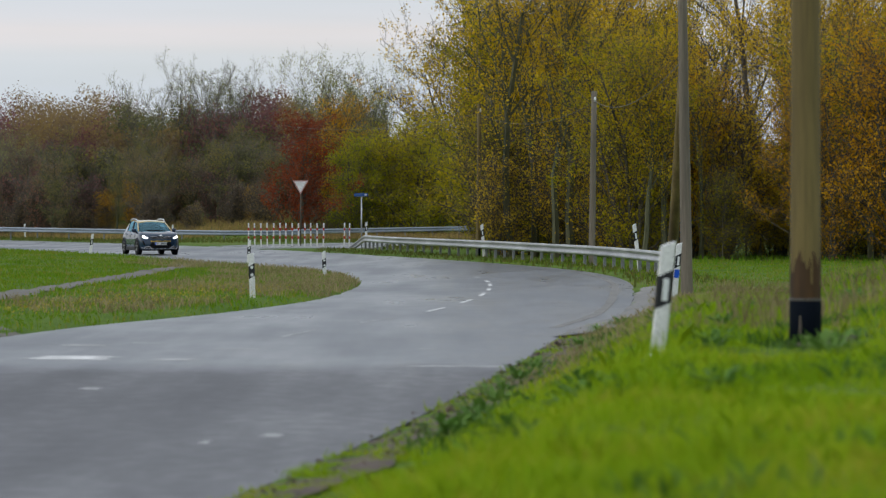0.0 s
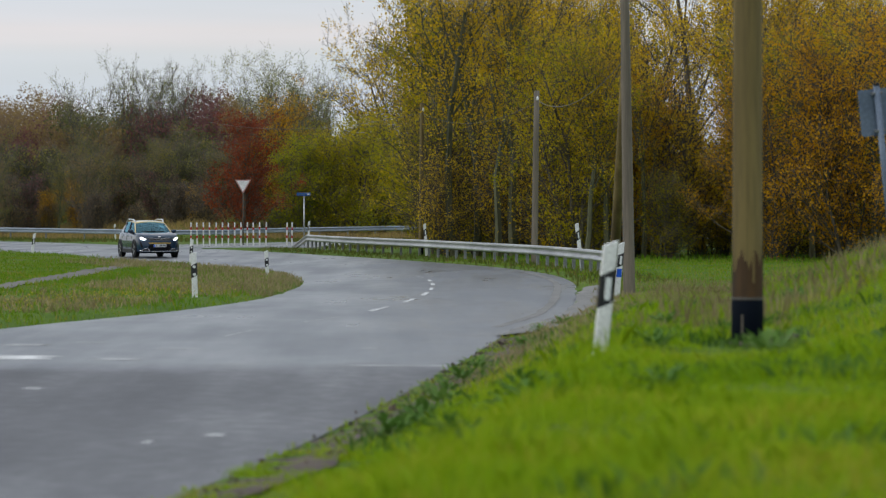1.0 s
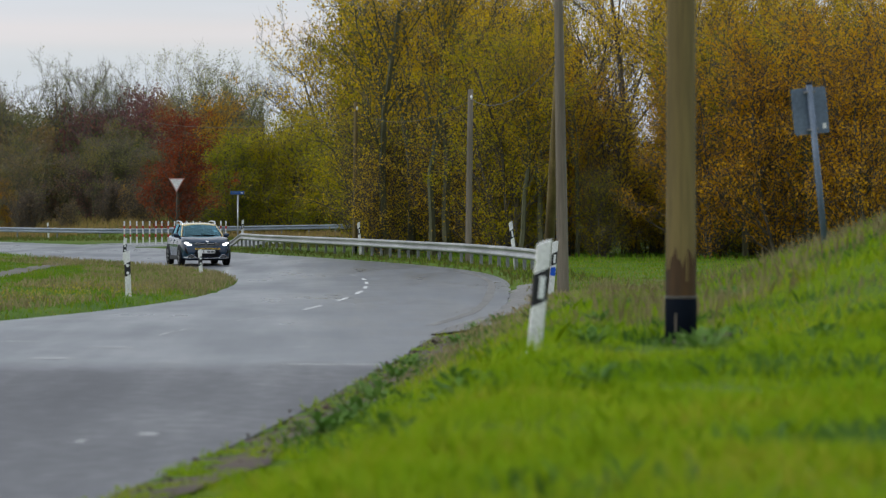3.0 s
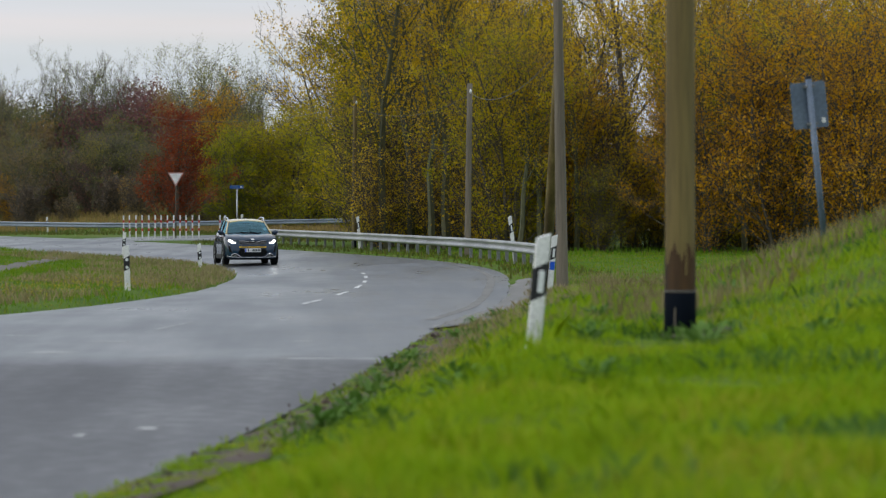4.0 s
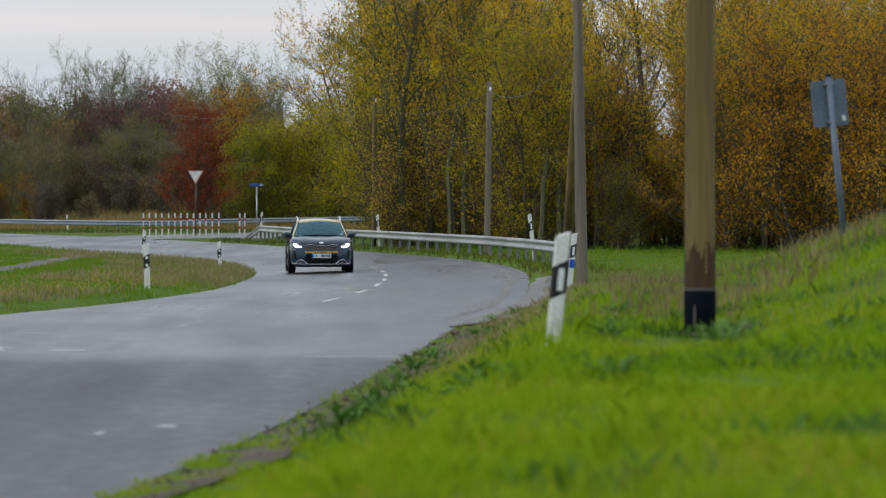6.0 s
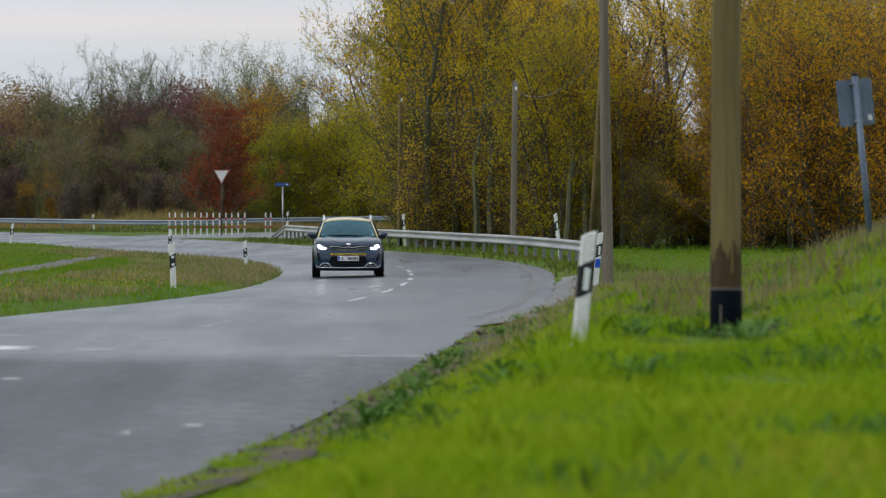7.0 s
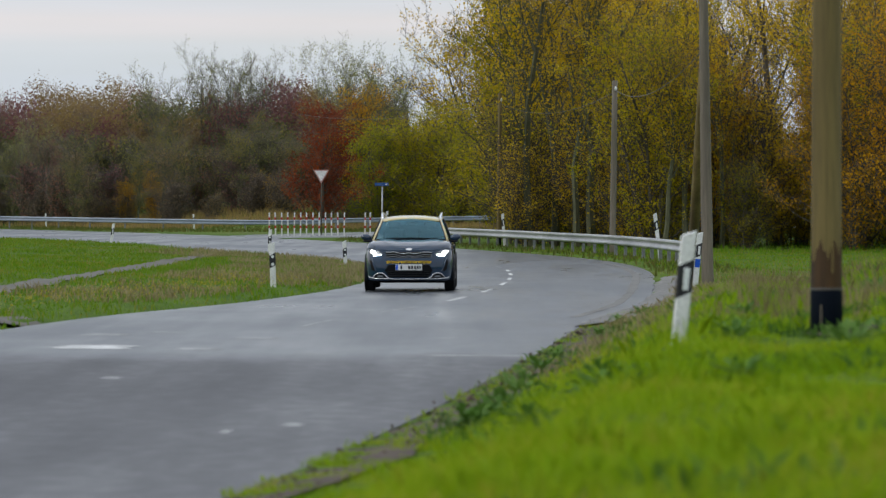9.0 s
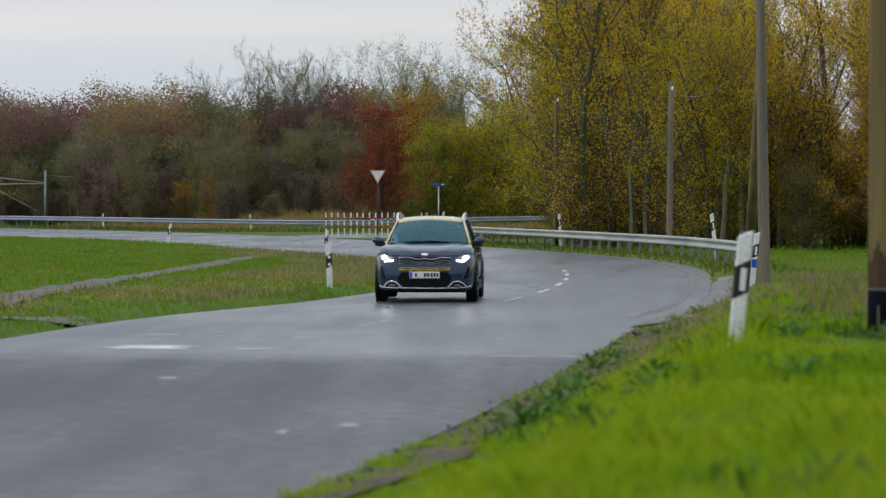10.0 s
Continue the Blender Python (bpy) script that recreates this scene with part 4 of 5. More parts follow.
def far_wood():
    """The closed mass of wood behind: countless small leaves and twigs."""
    rng = np.random.RandomState(5)
    n = 270000
    u = rng.uniform(-178, -18, n)
    d = rng.uniform(254, 300, n)
    x = u * d / 1000
    crown = 9.3 + 0.7 * np.sin(x * 0.35) + 0.7 * np.sin(x * 0.9 + 2) + 0.5 * np.sin(x * 2.3) + 0.4 * np.sin(x * 5.1 + 1)
    z = 1.0 + (crown - 1.0) * (rng.uniform(0, 1, n) ** 0.85) + rng.normal(0, 0.25, n)
    c = np.stack([x, d, np.maximum(z, 0.2) + 1.4], 1)
    a, b = rows_norm(rng.normal(0, 1, (n, 3))), rng.normal(0, 1, (n, 3))
    s = rows_norm(np.cross(a, b))
    L = rng.uniform(0.16, 0.44, (n, 1)) * (1 - 0.5 * np.clip(z / crown, 0, 1) ** 3)[:, None]
    v = np.stack([c, c + a * L * 0.5 + s * L * 0.3, c + a * L, c + a * L * 0.5 - s * L * 0.3], 1)
    score = []
    for k in range(3):
        sel = np.sin(x * 0.26 + 2.1 * k + 0.4 * z) + 0.8 * np.sin(x * 0.6 + 4.0 * k - 0.5 * z) + (0.9 * rng.uniform(0, 1, n) - (0.5 if k == 2 else 0))
        score.append(sel)
    best = np.argmax(np.stack(score), axis=0)
    for k, (m, lab) in enumerate(((L_BROWN, "brown"), (L_DULL, "dull red"), (L_MOSS, "mossy brown"))):
        tagged(new("distant_wood", quads("distant_wood", v[best == k], m)), "distant mass of " + lab + " autumn wood", "wood", kind="stuff")


far_wood()


# ------------------------------------------------------------ grass and herbs
def blades(name, rng, pts, tall, wide, mat, label, bend=0.5, clump=None):
    n = len(pts)
    z = land(pts[:, 0], pts[:, 1])
    base = np.stack([pts[:, 0], pts[:, 1], z - 0.02], 1)
    a = rng.uniform(0, 2 * math.pi, n)
    side = np.stack([np.cos(a), np.sin(a), np.zeros(n)], 1)
    b = rng.uniform(0, 2 * math.pi, n)
    lean = np.stack([np.cos(b), np.sin(b), np.zeros(n)], 1) * (rng.uniform(0.1, 1, n) * bend)[:, None]
    h = (tall * rng.uniform(0.45, 1.2, n))[:, None]
    if clump is not None:
        h = h * clump[:, None]
    up = np.array((0, 0, 1.0))
    w = (wide * rng.uniform(0.6, 1.3, n))[:, None]
    mid = base + up * h * 0.6 + lean * h * 0.35
    tip = base + up * h + lean * h * 1.0
    v = np.stack([base - side * w, base + side * w, mid + side * w * 0.8, tip, mid - side * w * 0.8], 1)
    me = quads(name, v, mat)
    return tagged(new(name, me), label, "grass", kind="stuff")


def scatter(rng, n, x0, x1, y0, y1, keep):
    p = np.stack([rng.uniform(x0, x1, n), rng.uniform(y0, y1, n)], 1)
    e, s = beside(p[:, 0], p[:, 1])
    return p[keep(p, e, s)]


def side_road_gap(p):
    """Distance from the side road's middle."""
    return np.sqrt(((p[:, None] - SIDE[None]) ** 2).sum(2)).min(1)


def patchy(p, scale, seed):
    return np.sin(p[:, 0] * scale + seed) * np.cos(p[:, 1] * scale * 0.83 - seed) + 0.6 * np.sin(p[:, 0] * scale * 2.3 + p[:, 1] * scale * 1.7 + seed)


def all_grass():
    rng = np.random.RandomState(3)
    in_view = lambda p: np.abs(p[:, 0]) < 0.20 * p[:, 1] + 1.0
    near = np.concatenate([
        scatter(rng, 130000, -3.5, 5.0, 7.0, 22, lambda p, e, s: (s > 0) & (e > 0.2 + 0.2 * patchy(p, 3.0, 2)) & in_view(p)),
        scatter(rng, 110000, -1.8, 9.5, 22, 48, lambda p, e, s: (s > 0) & (e > 0.2 + 0.2 * patchy(p, 3.0, 2)) & in_view(p))])
    foot = np.hypot(near[:, 0] - 2.9, near[:, 1] - 25.0)
    near = near[foot > 0.32]
    cl = 0.70 + 0.32 * patchy(near, 1.4, 1) + 0.2 * patchy(near, 4.1, 3)
    e, s = beside(near[:, 0], near[:, 1])
    cl *= 0.45 + 0.55 * step(0.2, 1.4, e)
    cl *= 1 - 0.65 * step(19.5, 22, near[:, 1]) * (1 - step(25, 25.4, near[:, 1])) * (1 - step(0.25, 0.6, np.abs(near[:, 0] - 0.115 * near[:, 1])))
    cl += 0.75 * (1 - step(0.15, 0.75, np.hypot(near[:, 0] - 1.56, (near[:, 1] - 23.4) * 0.8)))
    blades("verge_grass", rng, near, 0.14, 0.005, L_GRASS, "lush bright green grass on the bank", 0.9, np.clip(cl, 0.25, 1.7))
    mid = scatter(rng, 65000, 1, 26, 44, 115, lambda p, e, s: (s > 0) & (e > 0.55 + 0.2 * patchy(p, 2.0, 1)) & in_view(p))
    blades("verge_grass", rng, mid, 0.09, 0.012, L_FIELD, "short green grass beside the bend", 0.6)
    isl = scatter(rng, 120000, -26, -2, 36, 153, lambda p, e, s: (s < 0) & (e > 0.1) & in_view(p) & (np.abs(p[:, 0] - np.interp(p[:, 1], FOOTPATH[:, 1], FOOTPATH[:, 0])) > 0.36 + 0.12 * patchy(p, 2.6, 4)))
    blades("island_grass", rng, isl, 0.13, 0.012, L_FIELD, "short green grass on the traffic island and field", 0.7, np.clip(0.8 + 0.3 * patchy(isl, 0.9, 2), 0.4, 1.3))
    far = scatter(rng, 30000, -45, 8, 150, 232, lambda p, e, s: (s > 0) & (e > 0.3) & ((p[:, 1] > 190) | (p[:, 0] > -3)) & (side_road_gap(p) > 4.9))
    blades("far_verge_grass", rng, far, 0.22, 0.03, L_ROUGH, "rough green grass under the far rail", 0.6)
    strip = scatter(rng, 12000, -6, 7, 75, 160, lambda p, e, s: (s > 0) & (e > 0.1) & (e < 3.0))
    blades("verge_grass", rng, strip, 0.16, 0.02, L_ROUGH, "dull green grass under the guard rail", 0.6)
    # broad weed leaves in drifts through the bank's grass
    wd = scatter(rng, 60000, -2.5, 8, 9, 48, lambda p, e, s: (s > 0) & (e > 0.55) & in_view(p) & (patchy(p, 1.1, 5) + 0.5 * patchy(p, 3.3, 1) > 0.75))
    blades("weed_leaves", rng, wd, 0.13, 0.016, L_HERB, "darker broad-leaved weeds among the bank's grass", 1.2)
    # dry stalks
    d1 = scatter(rng, 48000, -0.5, 12, 25, 75, lambda p, e, s: (s > 0) & (e > 0.5) & (patchy(p, 0.55, 4) + 0.4 * patchy(p, 2.1, 2) + 0.9 * step(29, 40, p[:, 1]) > 0.45))
    d6 = scatter(rng, 26000, 2.6, 11, 27, 60, lambda p, e, s: (s > 0) & (e > 2.2) & (patchy(p, 0.8, 6) + 0.8 * patchy(p, 2.7, 2) > 0.15) & in_view(p))
    blades("dry_grass", rng, d6, 0.25, 0.006, L_DRY, "tall dry brown stalks along the crest of the bank", 0.5)
    blades("dry_grass", rng, d1, 0.13, 0.006, L_DRY, "dry straw-coloured stalks on the bank", 0.6)
    d5 = scatter(rng, 26000, 1.2, 6.5, 31, 62, lambda p, e, s: (s > 0) & (e > 0.5) & (e < 3.2) & (patchy(p, 1.1, 3) > -0.4))
    blades("dry_grass", rng, d5, 0.16, 0.006, L_DRY, "low dry stalks beside the bend", 0.9)
    d2 = scatter(rng, 42000, -12, -2, 41, 119, lambda p, e, s: (s < 0) & (((e > 0.1) & (e < 2.2) & (p[:, 1] > 66)) | ((e > 0.7) & (e < 4.2) & (patchy(p, 0.5, 1) + 0.5 * patchy(p, 1.7, 2) > 0.05))))
    blades("dry_grass", rng, d2, 0.17, 0.011, L_DRY, "dry brown grass at the tip of the island", 0.7)
    d3 = scatter(rng, 22000, -55, 10, 207, 240, lambda p, e, s: (s > 0) & (e > 5))
    blades("dry_grass", rng, d3, 0.5, 0.03, L_BROWN, "tall dry grass before the wood", 0.4)
    d4 = scatter(rng, 2500, 4, 30, 105, 125, lambda p, e, s: (s > 0) & (e > 3.5))
    blades("dry_grass", rng, d4, 0.22, 0.02, L_FIELD, "rough green grass at the wood's edge", 0.4)
    fl = scatter(rng, 4500, -9, -2, 41, 66, lambda p, e, s: (s < 0) & (e > 0.6) & (e < 2.6))
    base = np.stack([fl[:, 0], fl[:, 1], land(fl[:, 0], fl[:, 1]) + rng.uniform(0.08, 0.24, len(fl))], 1)
    a, b = rows_norm(rng.normal(0, 1, base.shape)), rng.normal(0, 1, base.shape)
    c = rows_norm(np.cross(a, b))
    tagged(new("wild_flowers", quads("wild_flowers", np.stack([base - a * 0.014, base + c * 0.014, base + a * 0.014, base - c * 0.014], 1), L_FLOWER)),
           "small yellow flowers scattered over the island", "flowers", kind="stuff")


all_grass()


def clods():
    """Crumbled soil and small stones where the verge breaks off at the asphalt."""
    rng = np.random.RandomState(12)
    p = scatter(rng, 60000, -2.5, 4, 17, 47, lambda p, e, s: (s > 0) & (e > 0.02) & (e < 0.5 + 0.3 * patchy(p, 3.0, 2)))[:600]
    z = land(p[:, 0], p[:, 1]) + 0.02
    r = rng.gamma(2.0, 0.005, len(p))[:, None]
    c = np.stack([p[:, 0], p[:, 1], z], 1)
    corners = np.array([(1, 0, 0), (0, 1, 0), (-1, 0, 0), (0, -1, 0), (0, 0, 0.9), (0, 0, -0.9)])
    tri = [(0, 1, 4), (1, 2, 4), (2, 3, 4), (3, 0, 4), (1, 0, 5), (2, 1, 5), (3, 2, 5), (0, 3, 5)]
    pts = c[:, None] + (corners[None] + rng.normal(0, 0.25, (len(p), 6, 3))) * r[:, None]
    arr = np.concatenate([pts[:, list(t)] for t in tri])
    tagged(new("soil_clods", quads("soil_clods", arr, M_SOIL)), "crumbled brown soil clods and small stones", "soil", kind="stuff")


clods()


def herb(seed, size):
    rng = np.random.RandomState(seed)
    t = thing("herb_clump", pose(0, 0, 0), "broad-leaved green weed clump on the bank", "weed", "weed clumps")
    n = 70
    a = rng.uniform(0, 2 * math.pi, n)
    el = rng.uniform(0.2, 1.2, n)
    d = np.stack([np.cos(a) * np.cos(el), np.sin(a) * np.cos(el), np.sin(el)], 1)
    s = rows_norm(np.cross(d, np.array((0, 0, 1.0))))
    p = d * rng.uniform(0.02, size, n)[:, None] * np.array((1, 1, 0.6))
    L = size * rng.uniform(0.3, 0.6, (n, 1))
    droop = np.array((0, 0, -0.25))
    v = np.stack([p, p + d * L * 0.45 + s * L * 0.25, p + d * L + droop * L, p + d * L * 0.45 - s * L * 0.25], 1)
    part("foliage", quads("foliage", v, L_HERB), L_HERB, t)
    return t


def herbs():
    # soil heaped round the near pole
    heap = [(2.9 + 0.05 * k, 25.15 - 0.14 * k) for k in range(-1, 5)]
    flat_strip("pole_soil", heap, 0.5, M_SOIL, "trodden bare soil round the pole's foot", "soil", 0.02, ragged=0.4)
    spots = [(0.75, 30.5, 1.1), (0.30, 24.6, 1.1), (0.05, 22.4, 1.2), (0.9, 20.0, 1.2), (0.75, 18.3, 0.9), (2.5, 20.4, 1.2), (1.65, 38.3, 0.8), (0.45, 26.4, 1.2),
             (1.1, 19.2, 0.8), (2.1, 30.1, 0.8), (3.3, 20.7, 1.0), (2.5, 28.2, 0.8), (0.95, 32.9, 1.0), (3.9, 30.1, 0.9), (2.1, 42.7, 0.8), (2.6, 45.8, 0.9),
             (0.35, 15.8, 0.9), (1.0, 22.1, 0.8), (0.15, 19.3, 0.8), (1.5, 17.0, 0.9), (2.0, 23.3, 0.9), (0.2, 23.3, 0.9), (0.55, 28.4, 0.9)]
    first = herb(4, 0.2)
    for i, (x, y, f) in enumerate(spots):
        m = pose(x, y, z_at(x, y) + 0.03, 0, 0, 47 * i)
        ob = first if i == 0 else copy_thing(first, m)
        ob.matrix_basis = m @ Matrix.Diagonal((f, f, f, 1))


herbs()

# ------------------------------------------------------------ the car
def car_materials():
    m, n, l, b = material("dark_blue_paint", 0.35, 0.0)
    flake = noise_of(n, l, 120, 2)
    r = ramp_of(n, [(0.3, (0.005, 0.020, 0.046)), (0.7, (0.010, 0.033, 0.072))])
    l.new(flake.outputs[0], r.inputs[0])
    l.new(r.outputs[0], b.inputs["Base Color"])
    b.inputs["Coat Weight"].default_value, b.inputs["Coat Roughness"].default_value = 1.0, 0.03
    b.inputs["Coat IOR"].default_value = 1.55
    b.inputs["Specular IOR Level"].default_value = 0.06
    return m


def car_glass():
    """Thin tinted pane: clear through, with the sky's gloss on it."""
    m, n, l, b = material("tinted_glass", 0.02)
    clear, gloss, fr, mix = n.new("ShaderNodeBsdfTransparent"), n.new("ShaderNodeBsdfGlossy"), n.new("ShaderNodeFresnel"), n.new("ShaderNodeMixShader")
    clear.inputs[0].default_value = (0.40, 0.58, 0.63, 1)
    gloss.inputs["Color"].default_value = (0.44, 0.84, 1.0, 1)
    fr.inputs[0].default_value = 1.85
    smear = noise_of(n, l, 5, 4)
    mr = n.new("ShaderNodeMapRange")
    mr.inputs[3].default_value, mr.inputs[4].default_value = 0.01, 0.08
    l.new(smear.outputs[0], mr.inputs[0])
    l.new(mr.outputs[0], gloss.inputs["Roughness"])
    l.new(fr.outputs[0], mix.inputs[0])
    l.new(clear.outputs[0], mix.inputs[1])
    l.new(gloss.outputs[0], mix.inputs[2])
    l.new(mix.outputs[0], n["Material Output"].inputs[0])
    return m


C_PAINT = car_materials()
C_GLASS = car_glass()
# yellow roof and pillars, base colour paled to carry the sky's reflection
C_ROOF = plain("yellow_paint_sky_sheen", (0.60, 0.50, 0.24), 0.3, 0.0, coat=1.0)
C_CLAD = plain("black_cladding", (0.008, 0.009, 0.012), 0.5, spec=0.25)
C_DARK = plain("intake_mesh", (0.004, 0.005, 0.006), 0.6, spec=0.1)
C_CABIN = plain("cabin_trim", (0.022, 0.026, 0.030), 0.8)
C_CHROME = plain("chrome", (0.78, 0.80, 0.82), 0.22, 0.8)
C_TYRE = plain("tyre_rubber", (0.010, 0.010, 0.011), 0.75, spec=0.25)
C_RIM = plain("alloy_rim", (0.32, 0.33, 0.34), 0.3, 0.8)
C_LAMP = plain("headlamp_light", (0.9, 0.9, 0.85), 0.2, glow=32.0)
C_LENS = plain("lamp_lens", (0.20, 0.22, 0.24), 0.1, 0.5, coat=1.0)
C_YELLOW = plain("yellow_trim", (0.72, 0.48, 0.02), 0.4)
C_PLATE = plain("plate_white", (0.72, 0.73, 0.72), 0.4)
C_PBLUE = plain("plate_blue", (0.01, 0.10, 0.65), 0.4)
C_INK = plain("plate_ink", (0.03, 0.035, 0.04), 0.5)
C_REAR = plain("red_lens", (0.35, 0.01, 0.01), 0.2, coat=1.0)

# half the car's outline from above, nose to tail: x, y
PLAN = spline([(0.0, 0.85), (0.22, 0.845), (0.42, 0.825), (0.58, 0.785), (0.71, 0.70), (0.80, 0.57), (0.848, 0.38), (0.866, 0.10), (0.868, -0.4), (0.866, -1.3),
               (0.868, -2.2), (0.862, -2.75), (0.82, -3.08), (0.70, -3.22), (0.40, -3.28), (0.0, -3.29)], 4)


def shoulder(y):
    """Height of the edge between the flanks and the bonnet or window line."""
    return np.interp(y, (-3.29, -3.15, -2.9, -2.4, -1.4, -0.8, -0.35, 0.0, 0.35, 0.58, 0.72, 0.80, 0.85), (0.92, 1.0, 1.03, 1.01, 0.985, 0.985, 1.0, 0.986, 0.960, 0.936, 0.914, 0.888, 0.845))


def skin(x, y, z):
    """Pushes a point of the outline in or out for its height."""
    front, back = step(0.15, 0.75, y), step(2.6, 3.2, -y)
    dy = np.interp(z, (0.20, 0.27, 0.40, 0.56, 0.66, 0.78, 0.86, 0.95), (-0.07, -0.01, 0.005, 0.0, -0.015, -0.035, -0.085, -0.14)) * front
    dy = dy - np.interp(z, (0.20, 0.30, 0.6, 0.8, 1.03), (-0.12, -0.04, 0.0, -0.03, -0.10)) * back
    k = np.interp(z, (0.20, 0.28, 0.42, 0.62, 0.74, 0.86, 1.03), (0.94, 0.985, 1.0, 1.006, 0.998, 0.985, 0.935))
    return x * k, y + dy


def nose_y(x, z):
    """How far forward the nose reaches at x, z."""
    half = PLAN[PLAN[:, 1] > -0.2]
    sx, sy = skin(half[:, 0], half[:, 1], z)
    return float(np.interp(abs(x), sx, sy))


def body_mesh():
    z0 = 0.215
    hs = (0.0, 0.07, 0.16, 0.28, 0.42, 0.54, 0.64, 0.74, 0.84, 0.91, 0.96, 1.0)
    loop = [(x, y) for x, y in PLAN] + [(-x, y) for x, y in PLAN[-2:0:-1]]
    n, half = len(loop), len(PLAN)
    v, f = [], []
    for j, h in enumerate(hs):
        for x, y in loop:
            z = z0 + h * (shoulder(y) - z0)
            px, py = skin(x, y, z)
            inset = (0, 0, 0, 0, 0, 0, 0, 0, 0, 0.004, 0.016, 0.045)[j]
            v.append((px * (1 - inset), py - inset * 0.6 * (1 if y > 0 else -1) * min(1.0, abs(y)), z))
    for j in range(len(hs) - 1):
        for k in range(n):
            a, b = j * n + k, j * n + (k + 1) % n
            f.append((a, b, b + n, a + n))
    # bonnet and deck: rows across between the two shoulders
    top = (len(hs) - 1) * n
    cols = 12
    grid = []
    for i in range(1, half - 1):
        L, R = Vector(v[top + i]), Vector(v[top + n - i])
        crown = float(np.interp(L.y, (-3.2, -0.5, -0.3, 0.0, 0.5, 0.8), (0.0, 0.0, 0.025, 0.032, 0.022, 0.004)))
        row = [top + i]
        for c in range(1, cols):
            s = 1 - 2 * c / cols
            p = R.lerp(L, (s + 1) / 2)
            ridge = 0.8 * math.exp(-((abs(s) - 0.62) / 0.16) ** 2)
            p.z += crown * ((1 - abs(s) ** 3) * 0.8 + ridge)
            v.append(tuple(p))
            row.append(len(v) - 1)
        row.append(top + n - i)
        grid.append(row)
    for r0, r1 in zip(grid, grid[1:]):
        for c in range(cols):
            f.append((r0[c], r1[c], r1[c + 1], r0[c + 1]))
    for r, tip, turn in ((grid[0], top, 1), (grid[-1], top + half - 1, -1)):
        for c in range(cols):
            f.append((tip, r[c], r[c + 1])[::turn])
    f.append(tuple(range(n))[::-1])
    return mesh_of("body", v, f, C_PAINT, True)


def on_nose(outline, out0, out1):
    """A pad over an outline of (x, z) that follows the nose from out0 behind to out1 before its skin."""
    n = len(outline)
    cx, cz = sum(p[0] for p in outline) / n, sum(p[1] for p in outline) / n
    fine = []
    for k in range(n):
        (xa, za), (xb, zb) = outline[k], outline[(k + 1) % n]
        fine += [(xa + (xb - xa) * s, za + (zb - za) * s) for s in (0, 0.34, 0.67)]
    m = len(fine)
    v = [(x, nose_y(x, z) + out0, z) for x, z in fine] + [(x, nose_y(x, z) + out1, z) for x, z in fine]
    mid = [(cx + (x - cx) * 0.5, cz + (z - cz) * 0.5) for x, z in fine]
    v += [(x, nose_y(x, z) + out1, z) for x, z in mid] + [(cx, nose_y(cx, cz) + out1, cz)]
    f = []
    for k in range(m):
        j = (k + 1) % m
        f += [(k, j, j + m, k + m), (k + m, j + m, j + 2 * m, k + 2 * m), (k + 2 * m, j + 2 * m, 3 * m)]
    return v, f


def pane(corners, bulge, push, cols=8, rows=6):
    """A curved sheet between four corners (bottom left, bottom right, top right, top left)."""
    a, b, c, d = (Vector(p) for p in corners)
    push = Vector(push)
    v = []
    for j in range(rows + 1):
        for i in range(cols + 1):
            s, t = i / cols, j / rows
            p = a.lerp(b, s).lerp(d.lerp(c, s), t)
            v.append(p + push * bulge * (1 - (2 * s - 1) ** 2 + 0.25 * (1 - (2 * t - 1) ** 2)))
    w = cols + 1
    return v, [(j * w + i, (j + 1) * w + i, (j + 1) * w + i + 1, j * w + i + 1) for j in range(rows) for i in range(cols)]


def lathe(prof, sides=28):
    """Spins (radius, x) round the x axis."""
    v, f = [], []
    n = len(prof)
    for k in range(sides):
        a = 2 * math.pi * k / sides
        v += [(x, r * math.cos(a), r * math.sin(a)) for r, x in prof]
    for k in range(sides):
        for i in range(n - 1):
            a, b = k * n + i, ((k + 1) % sides) * n + i
            f.append((a, a + 1, b + 1, b))
    return v, f


def slab(pts, depth, push):
    """A plate over an outline of (x, y, z) points, thickened along push."""
    n = len(pts)
    p = Vector(push).normalized() * depth
    v = [Vector(q) for q in pts] + [Vector(q) + p for q in pts]
    return v, [tuple(range(n))[::-1], tuple(range(n, 2 * n))] + [(k, (k + 1) % n, (k + 1) % n + n, k + n) for k in range(n)]


def mirrored(pts, s):
    return [(p[0] * s, *p[1:]) for p in pts]


def ball(size, at, u=16, w=10):
    bm = bmesh.new()
    bmesh.ops.create_uvsphere(bm, u_segments=u, v_segments=w, radius=0.5)
    bmesh.ops.scale(bm, vec=size, verts=bm.verts)
    bmesh.ops.translate(bm, vec=at, verts=bm.verts)
    return smooth_on(bm)


BASE = 2.58


def face_out(me):
    """Turns all faces of a mesh outwards."""
    bm = bmesh.new()
    bm.from_mesh(me)
    bmesh.ops.recalc_face_normals(bm, faces=bm.faces[:])
    bm.to_mesh(me)
    bm.free()


